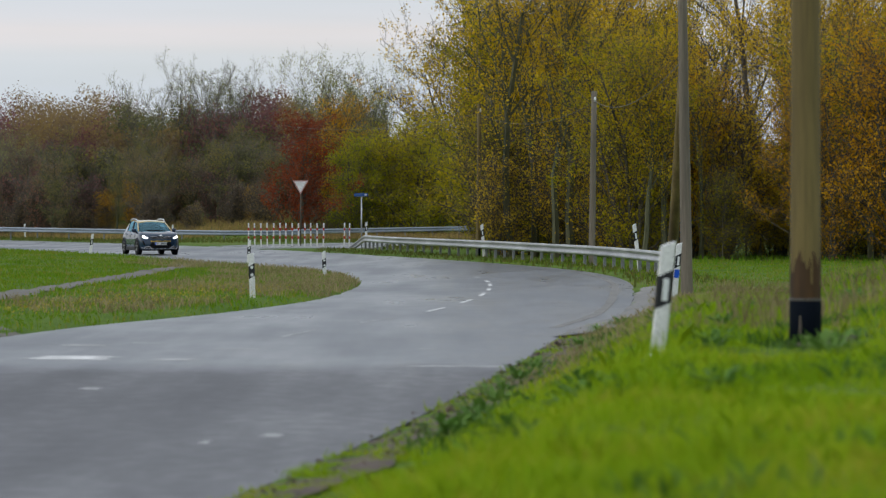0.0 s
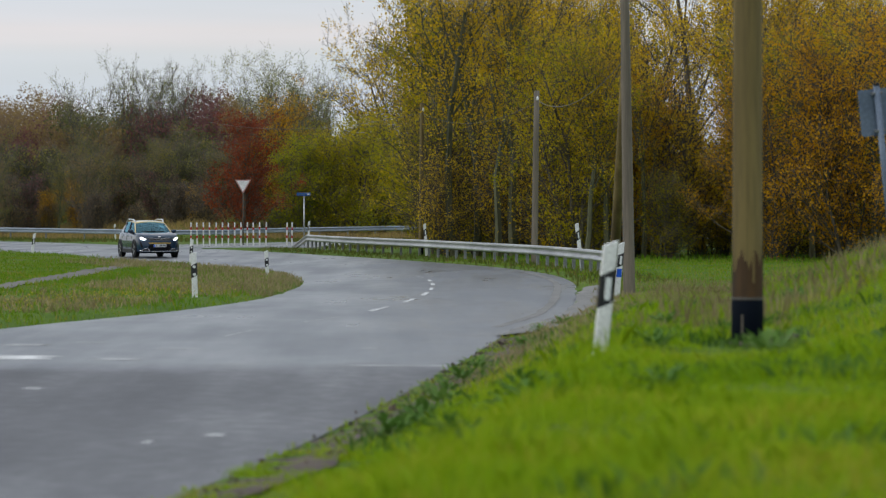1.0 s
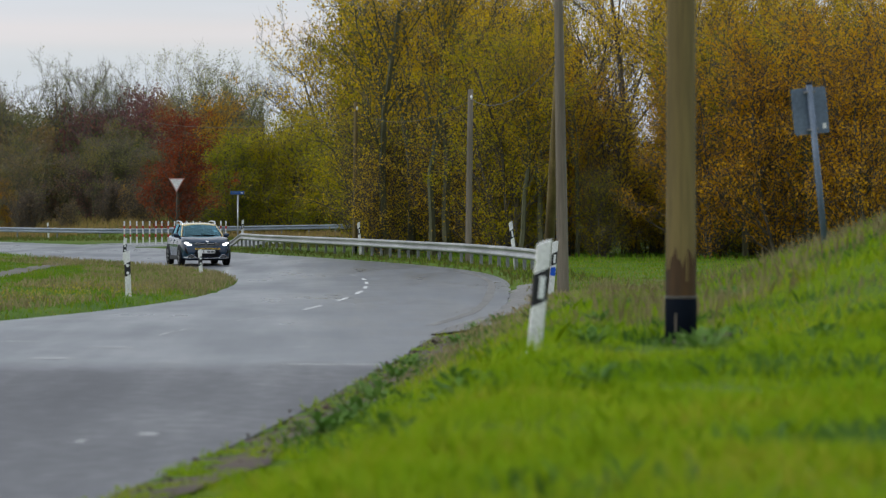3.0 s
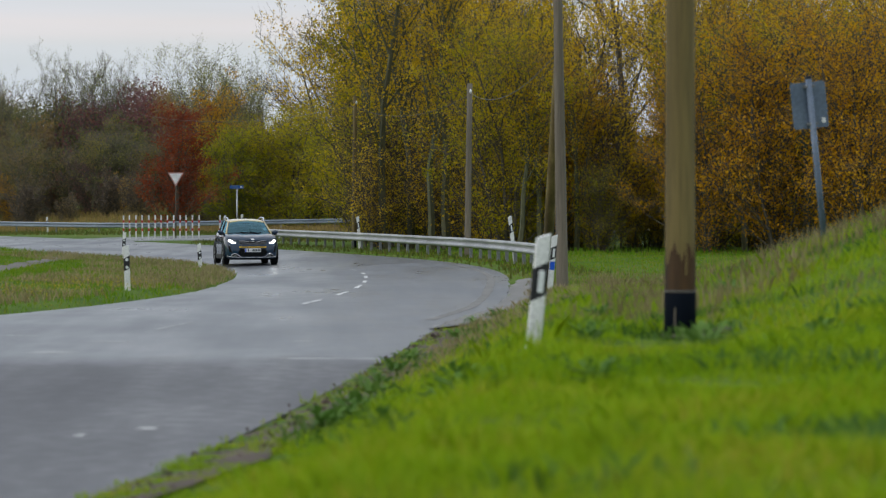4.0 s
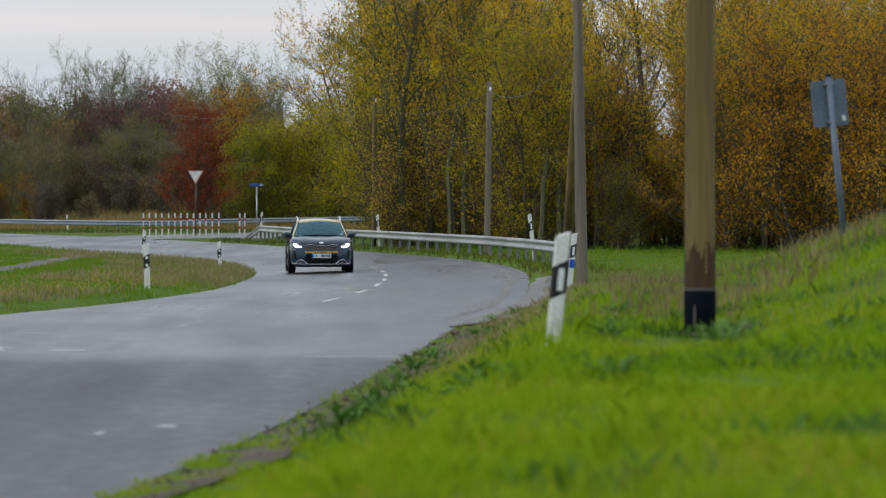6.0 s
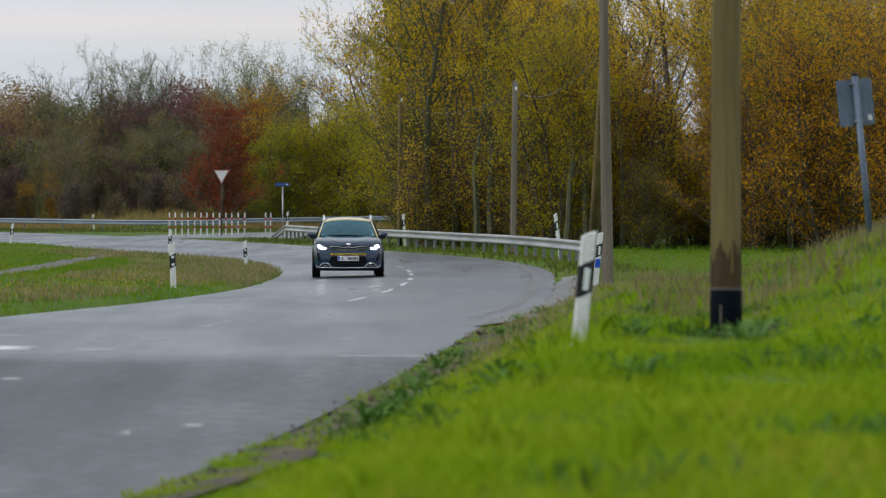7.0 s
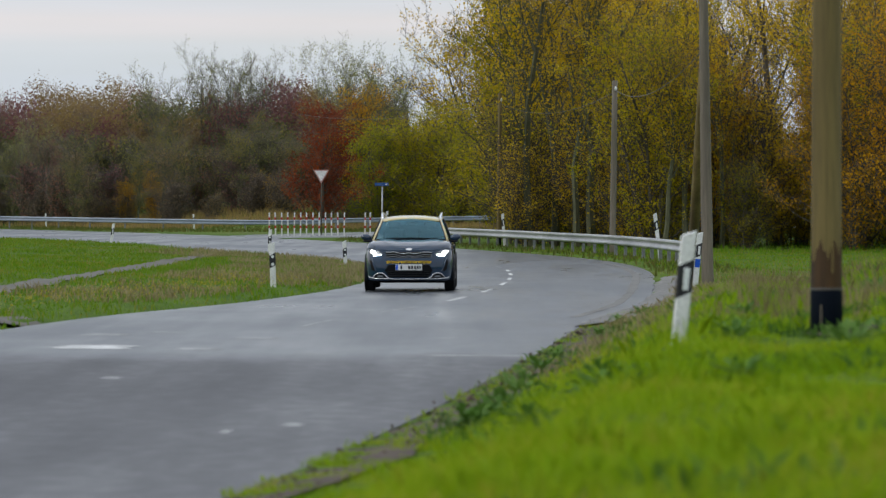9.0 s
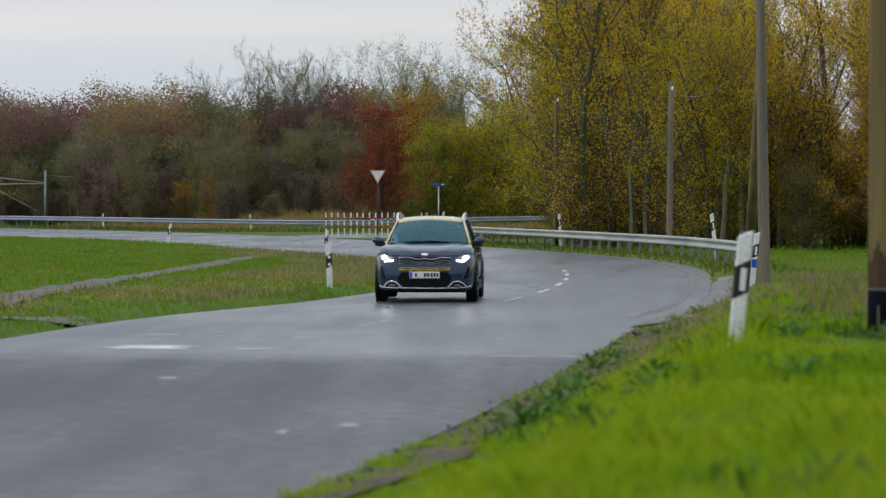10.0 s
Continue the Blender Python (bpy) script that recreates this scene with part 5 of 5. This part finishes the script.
def build_car():
    car = thing("crossover_car", pose(-12.4, 108.6, 0, 0, 0, 197), "dark blue crossover car with straw-yellow roof with sky sheen in its colour and lit headlamps", "car")
    part("body", body_mesh(), C_PAINT, car, "dark blue metallic paint")

    def nose_pad(name, outline, out0, out1, mat, label="", under=car):
        return part(name, mesh_of(name, *on_nose(outline, out0, out1), mat, False), mat, under, label)

    def nose_tube(name, line, r, mat, label="", out=0.01):
        fine = spline([(x, z) for x, z in line], 4)
        return tube_part(name, [(x, nose_y(x, z) + out, z) for x, z in fine], [r] * len(fine), mat, car, 8, label)

    # windows
    lo_f, hi_f = (0.715, -0.36, 1.01), (0.572, -1.06, 1.395)
    lo_m, hi_m = (0.775, -1.32, 1.0), (0.612, -1.45, 1.43)
    lo_r, hi_r = (0.765, -2.30, 1.02), (0.60, -2.35, 1.42)
    lo_b, hi_b = (0.66, -3.12, 1.05), (0.53, -2.78, 1.37)
    flip = lambda p: (-p[0], p[1], p[2])
    part("windscreen", mesh_of("windscreen", *pane((flip(lo_f), lo_f, hi_f, flip(hi_f)), 0.10, (0, 0.9, 0.45), 14, 8), C_GLASS, True), C_GLASS, car, "blue-green tinted windscreen")
    part("rear_window", mesh_of("rear_window", *pane((lo_b, flip(lo_b), flip(hi_b), hi_b), 0.06, (0, -0.9, 0.3)), C_GLASS, True), C_GLASS, car)
    rows = []
    for y, w, z, cr in ((-0.98, 0.55, 1.392, 0.032), (-1.06, 0.575, 1.408, 0.045), (-1.3, 0.60, 1.428, 0.055), (-1.9, 0.618, 1.44, 0.055), (-2.35, 0.60, 1.43, 0.05), (-2.72, 0.55, 1.385, 0.035), (-2.86, 0.52, 1.36, 0.02)):
        rows.append([(w * s, y - 0.05 * (1 - s * s) * (1 if y < -2 else -1) * (abs(y + 1.9) > 0.5), z + cr * (1 - abs(s) ** 2.6)) for s in np.linspace(-1, 1, 13)])
    v = [p for r in rows for p in r] + [(x, y, z - 0.03) for r in rows for x, y, z in r]
    h, w = len(rows) * 13, 13
    f = [(i * w + k, i * w + k + 1, (i + 1) * w + k + 1, (i + 1) * w + k) for i in range(len(rows) - 1) for k in range(w - 1)]
    f += [(i * w + e, (i + 1) * w + e, (i + 1) * w + e + h, i * w + e + h) for i in range(len(rows) - 1) for e in (0, w - 1)]
    f += [(k + e, k + e + 1, k + e + 1 + h, k + e + h) for e in (0, (len(rows) - 1) * w) for k in range(w - 1)]
    part("roof", mesh_of("roof", v, f, C_ROOF, True), C_ROOF, car, "straw-yellow roof with sky sheen in its colour")
    # cabin
    part("dashboard", box_bm(1.36, 0.55, 0.12, (0, -0.62, 0.97), 0.04), C_CABIN, car, "dark dashboard")
    part("cabin_floor", box_bm(1.45, 2.6, 0.05, (0, -1.9, 0.93), 0.02), C_CABIN, car)
    part("rear_bench", box_bm(1.15, 0.16, 0.42, (0, -2.35, 1.08), 0.05), C_CABIN, car)
    part("inside_mirror", box_bm(0.22, 0.03, 0.06, (0, -1.02, 1.335), 0.012), C_CLAD, car)
    part("steering_wheel", mesh_of("steering_wheel", *tube([(0.36 + 0.17 * math.cos(a), -0.92 - 0.05 * math.sin(a), 1.03 + 0.14 * math.sin(a)) for a in np.linspace(0, 6.283, 21)], [0.013] * 21, 6), C_CABIN, True), C_CABIN, car)
    for x in (-0.36, 0.36):
        part("front_seat", box_bm(0.46, 0.14, 0.40, (x, -1.42, 1.02), 0.06, 3), C_CABIN, car)
        part("headrest", box_bm(0.24, 0.09, 0.15, (x, -1.46, 1.29), 0.04, 3), C_CABIN, car)
    for s in (-1, 1):
        m = lambda p: (p[0] * s, p[1], p[2])
        q = (lo_f, lo_m, hi_m, hi_f) if s > 0 else (lo_m, lo_f, hi_f, hi_m)
        part("side_window", mesh_of("side_window", *pane([m(p) for p in q], 0.02, (s, 0, 0.2)), C_GLASS, True), C_GLASS, car)
        q = (lo_m, lo_r, hi_r, hi_m) if s > 0 else (lo_r, lo_m, hi_m, hi_r)
        part("side_window", mesh_of("side_window", *pane([m(p) for p in q], 0.02, (s, 0, 0.2)), C_GLASS, True), C_GLASS, car)
        tube_part("front_pillar", mirrored([(0.735, -0.33, 0.995), (0.668, -0.68, 1.19), (0.588, -1.06, 1.392), (0.622, -1.45, 1.432), (0.622, -1.9, 1.445)], s), [0.026, 0.024, 0.022, 0.022, 0.022], C_ROOF, car, 10, "yellow pillar")
        tube_part("screen_seal", mirrored([(0.708, -0.33, 1.005), (0.642, -0.66, 1.19), (0.565, -1.02, 1.385)], s), [0.014] * 3, C_CLAD, car, 6)
        tube_part("door_pillar", mirrored([(0.785, -1.30, 1.0), (0.70, -1.38, 1.24), (0.622, -1.46, 1.43)], s), [0.028, 0.028, 0.026], C_CLAD, car, 8)
        part("rear_pillar", mesh_of("rear_pillar", *slab(mirrored([(0.775, -2.28, 1.02), (0.67, -3.12, 1.05), (0.54, -2.78, 1.375), (0.61, -2.34, 1.42)], s), 0.02, (s, 0, 0)), C_PAINT), C_PAINT, car)
        tube_part("roof_rail", mirrored(spline([(0.575, -1.10, 1.405), (0.588, -1.16, 1.475), (0.598, -1.35, 1.515), (0.60, -1.9, 1.53), (0.585, -2.4, 1.51), (0.565, -2.65, 1.41)], 4), s), [0.024] * 21, C_CHROME, car, 8, "silver roof rail")
        # mirrors: a rounded shell on a short arm
        bm = ball((0.22, 0.14, 0.14), (0, 0, 0))
        for vert in bm.verts:
            vert.co.z *= 1.0 - 0.9 * max(0.0, vert.co.x * s)
            vert.co.z += 0.12 * vert.co.x * s
        bmesh.ops.translate(bm, vec=(s * 0.892, -0.56, 1.055), verts=bm.verts)
        shell = part("door_mirror", bm, C_PAINT, car)
        part("mirror_base", ball((0.2, 0.12, 0.06), (s * 0.86, -0.555, 0.985)), C_CLAD, shell, "black lower shell")
        tube_part("mirror_arm", mirrored([(0.74, -0.54, 0.99), (0.84, -0.56, 1.01)], s), [0.03, 0.03], C_CLAD, car, 8)
        # headlamps wrapped round the corners
        lamp = nose_pad("headlamp", mirrored([(0.50, 0.755), (0.56, 0.715), (0.70, 0.715), (0.79, 0.76), (0.815, 0.815), (0.74, 0.845), (0.62, 0.81)], s), -0.02, 0.012, C_LENS, "clear headlamp housing")
        nose_pad("lit_lamp", mirrored([(0.655, 0.758), (0.70, 0.745), (0.75, 0.765), (0.758, 0.80), (0.72, 0.812), (0.67, 0.795)], s), -0.01, 0.022, C_LAMP, "lit headlamp", lamp)
        nose_pad("light_strip", mirrored([(0.545, 0.735), (0.56, 0.715), (0.69, 0.712), (0.70, 0.728), (0.60, 0.735)], s), -0.01, 0.020, C_LAMP, "lit daytime light", lamp)
        nose_tube("lamp_brow", mirrored([(0.47, 0.775), (0.60, 0.825), (0.72, 0.862), (0.81, 0.845), (0.845, 0.80)], s), 0.010, C_PAINT, "", 0.004)
        # corner: air slot, fog lamp in its silver frame
        nose_pad("air_slot", mirrored([(0.655, 0.40), (0.735, 0.43), (0.775, 0.60), (0.74, 0.64), (0.70, 0.55)], s), -0.03, 0.008, C_DARK, "dark air slot")
        nose_tube("slot_edge", mirrored([(0.64, 0.39), (0.685, 0.50), (0.715, 0.60), (0.735, 0.655)], s), 0.012, C_PAINT)
        nose_pad("fog_pocket", mirrored([(0.40, 0.275), (0.50, 0.36), (0.61, 0.365), (0.69, 0.30), (0.69, 0.275)], s), -0.02, 0.006, C_DARK)
        nose_tube("fog_surround", mirrored([(0.385, 0.268), (0.44, 0.305), (0.50, 0.362), (0.60, 0.370), (0.66, 0.335), (0.70, 0.285), (0.69, 0.264)], s), 0.010, C_CHROME, "silver fog lamp surround", 0.012)
        nose_pad("fog_lamp", mirrored([(0.49, 0.285), (0.52, 0.325), (0.60, 0.33), (0.63, 0.29)], s), -0.01, 0.014, C_LENS, "small fog lamp")
        part("sill", box_bm(0.07, 1.70, 0.16, (s * 0.845, -1.29, 0.27), 0.02), C_CLAD, car, "black plastic sill")
        part("rear_lamp", mesh_of("rear_lamp", *slab(mirrored([(0.50, -3.25, 0.80), (0.72, -3.18, 0.79), (0.81, -3.02, 0.87), (0.56, -3.20, 0.92)], s), 0.03, (0, -1, 0)), C_REAR), C_REAR, car, "red rear lamp")
        for ya in (0.0, -BASE):
            v, f = lathe([(0.39, -0.03), (0.40, 0.0), (0.402, 0.018), (0.388, 0.026), (0.338, 0.018), (0.33, -0.03)], 40)
            keep = [q for q in f if all(v[i][2] > -0.14 for i in q)]
            part("wheel_arch", mesh_of("wheel_arch", v, keep, C_CLAD, True), C_CLAD, car, "black plastic arch trim", pose(s * 0.862, ya, 0.335, 0, 0, 0 if s > 0 else 180))
            part("arch_well", mesh_of("arch_well", *lathe([(0.0, 0.0), (0.385, 0.0), (0.385, 0.012), (0.0, 0.012)], 30), C_DARK, False), C_DARK, car, "", pose(s * 0.864, ya, 0.335))
        for yd in (-0.50, -1.40, -2.22):
            part("door_gap", box_bm(0.008, 0.010, 0.60, (s * 0.866, yd, 0.66), 0), C_DARK, car)
        for yd in (-1.20, -2.05):
            part("door_handle", box_bm(0.03, 0.18, 0.028, (s * 0.868, yd, 0.86), 0.01), C_PAINT, car)
        tube_part("bonnet_gap", mirrored([(0.66, 0.70, 0.862), (0.72, 0.45, 0.925), (0.745, 0.0, 0.985), (0.735, -0.30, 1.0)], s), [0.005] * 4, C_DARK, car, 5)
    # nose
    nose_pad("grille", [(-0.46, 0.775), (-0.43, 0.70), (-0.36, 0.672), (0.36, 0.672), (0.43, 0.70), (0.46, 0.775), (0.20, 0.79), (-0.20, 0.79)], -0.02, 0.010, C_DARK, "dark grille")
    wave = lambda zz, dip_: [(-0.45, zz), (-0.30, zz + 0.012), (-0.17, zz - dip_), (-0.08, zz - dip_ - 0.006), (0.0, zz - dip_ + 0.012), (0.08, zz - dip_ - 0.006), (0.17, zz - dip_), (0.30, zz + 0.012), (0.45, zz)]
    nose_tube("grille_bar", wave(0.772, 0.016), 0.006, C_CHROME, "chrome bar", 0.014)
    nose_tube("grille_bar", wave(0.722, 0.018), 0.007, C_LENS, "grey bar", 0.012)
    nose_tube("grille_bar", wave(0.682, 0.004), 0.006, C_LENS, "grey bar", 0.012)
    nose_tube("bonnet_lip", [(-0.62, 0.835), (-0.40, 0.812), (-0.20, 0.815), (0.0, 0.82), (0.20, 0.815), (0.40, 0.812), (0.62, 0.835)], 0.012, C_PAINT, "", -0.002)
    nose_pad("badge", [(0.062 * math.cos(a), 0.838 + 0.020 * math.sin(a)) for a in np.linspace(0, 2 * math.pi, 11)[:-1]], -0.02, 0.016, C_CHROME, "small plain oval badge")
    for x0, x1 in ((-0.43, -0.185), (-0.16, 0.16), (0.185, 0.43)):
        slot = nose_pad("yellow_strip", [(x0, 0.566), (x1, 0.566), (x1 + 0.006, 0.606), (x0 - 0.006, 0.606)], -0.01, 0.016, C_YELLOW, "yellow trim frame")
        nose_pad("strip_slot", [(x0 + 0.025, 0.580), (x1 - 0.025, 0.580), (x1 - 0.02, 0.598), (x0 + 0.02, 0.598)], 0.0, 0.020, C_DARK, "", slot)
    nose_pad("lower_intake", [(-0.38, 0.285), (0.38, 0.285), (0.47, 0.42), (0.40, 0.535), (-0.40, 0.535), (-0.47, 0.42)], -0.02, 0.006, C_DARK, "black lower air intake")
    for zz in (0.32, 0.36, 0.40):
        nose_tube("intake_bar", [(-0.40, zz), (-0.2, zz), (0.2, zz), (0.40, zz)], 0.005, C_CLAD, "", 0.008)
    nose_tube("bumper_lip", [(-0.80, 0.30), (-0.70, 0.268), (-0.42, 0.258), (0.0, 0.255), (0.42, 0.258), (0.70, 0.268), (0.80, 0.30)], 0.009, C_CHROME, "silver bumper lip", 0.012)
    nose_pad("lower_bumper", [(-0.76, 0.218), (0.76, 0.218), (0.80, 0.245), (-0.80, 0.245)], -0.03, 0.006, C_CLAD, "black plastic lower bumper")
    part("underside", box_bm(1.4, 3.7, 0.06, (0, -1.28, 0.205), 0.02), C_DARK, car)
    yp = nose_y(0.2, 0.483) + 0.012
    plate = part("number_plate", box_bm(0.52, 0.014, 0.115, (0, yp, 0.483), 0.006), C_PLATE, car, "white number plate")
    part("country_strip", box_bm(0.045, 0.004, 0.10, (0.232, yp + 0.008, 0.483), 0), C_PBLUE, plate, "blue strip")
    for xx, ww in ((0.145, 0.04), (-0.01, 0.05), (-0.065, 0.045), (-0.125, 0.04), (-0.175, 0.04), (-0.222, 0.035)):
        part("lettering", box_bm(ww - 0.004, 0.004, 0.066, (xx, yp + 0.008, 0.483), 0), C_INK, plate)
    tube_part("wiper", [(-0.02, -0.30, 1.035), (-0.3, -0.33, 1.065), (-0.56, -0.42, 1.045)], [0.007] * 3, C_CLAD, car, 5)
    tube_part("wiper", [(0.52, -0.33, 1.02), (0.3, -0.31, 1.06), (0.06, -0.33, 1.075)], [0.007] * 3, C_CLAD, car, 5)
    tube_part("aerial", [(0, -2.55, 1.46), (0, -2.68, 1.545)], [0.014, 0.005], C_CLAD, car, 6)
    # wheels
    wheels = []
    tyre_v, tyre_f = lathe([(0.215, -0.095), (0.305, -0.103), (0.33, -0.082), (0.335, -0.04), (0.335, 0.04), (0.33, 0.082), (0.305, 0.103), (0.215, 0.095)], 36)
    for s, ya in ((1, 0), (-1, 0), (1, -BASE), (-1, -BASE)):
        me = mesh_of("wheel", *lathe([(0.03, 0.075), (0.06, 0.08), (0.06, 0.06), (0.18, 0.045), (0.205, 0.09), (0.218, 0.10), (0.218, -0.09), (0.19, -0.07), (0.05, -0.05)], 30), C_CLAD, True)
        hub = part("wheel", me, C_CLAD, car, "", pose(s * TRACK, ya, 0.335, 0, 0, 0 if s > 0 else 180))
        part("tyre", mesh_of("tyre", tyre_v, tyre_f, C_TYRE, True), C_TYRE, hub, "black rubber tyre")
        for k in range(5):
            v, f = slab([(0.085, -0.022, 0.04), (0.085, 0.022, 0.04), (0.098, 0.034, 0.205), (0.098, -0.034, 0.205)], 0.02, (-1, 0, 0))
            part("spoke", mesh_of("spoke", v, f, C_RIM), C_RIM, hub, "", pose(0, 0, 0, 72 * k, 0, 0))
        wheels.append((hub, s, ya))
    for ob in car.children_recursive:
        if "window" not in ob.name and "windscreen" not in ob.name:
            face_out(ob.data)
    return car, wheels


TRACK = 0.79
CAR, WHEELS = build_car()

# seconds, x, y of the front axle's middle
DRIVE = [(0.0, -12.35, 136.2), (1.0, -9.25, 126.2), (2.5, -5.2, 114.9), (4.0, -2.2, 102.8), (4.5, -1.58, 98.6), (5.5, -0.72, 90.3), (6.5, -0.42, 82.3), (7.5, -0.48, 74.4), (8.0, -0.63, 70.5), (9.0, -1.08, 62.7), (10.0, -1.62, 54.9)]
# seconds and how far its nose points to +x of straight ahead
AIM = [(0.0, 18.0), (1.0, 16.8), (2.5, 13.2), (4.0, 7.6), (5.5, 3.4), (7.5, 0.4), (9.0, -0.8), (10.0, -1.3)]


def motions():
    tt = np.array([d[0] for d in DRIVE])
    fx, fy = np.polyfit(tt, [d[1] for d in DRIVE], 6), np.polyfit(tt, [d[2] for d in DRIVE], 4)
    fa = np.polyfit([a[0] for a in AIM], [a[1] for a in AIM], 4)
    rows, arc, last = [], 0.0, None
    spin = []
    for t in np.linspace(0, 10, 201):
        x, y = np.polyval(fx, t), np.polyval(fy, t)
        if last is not None:
            arc += math.hypot(x - last[0], y - last[1])
        last = (x, y)
        spin.append((t, math.degrees(arc / 0.335)))
        turn = -180 + float(np.polyval(fa, t))
        z = -float(dip(np.array(y))) * 0.74 + 0.004
        if abs(t * 4 - round(t * 4)) < 1e-6:
            rows.append((t, pose(x, y, z, 0, 0, turn)))
    walk(CAR, rows)
    for hub, s, ya in WHEELS:
        side = pose(0, 0, 0, 0, 0, 0 if s > 0 else 180)
        walk(hub, [(t, pose(s * TRACK, ya, 0.335) @ side @ pose(0, 0, 0, -a * s, 0, 0)) for t, a in spin])


motions()
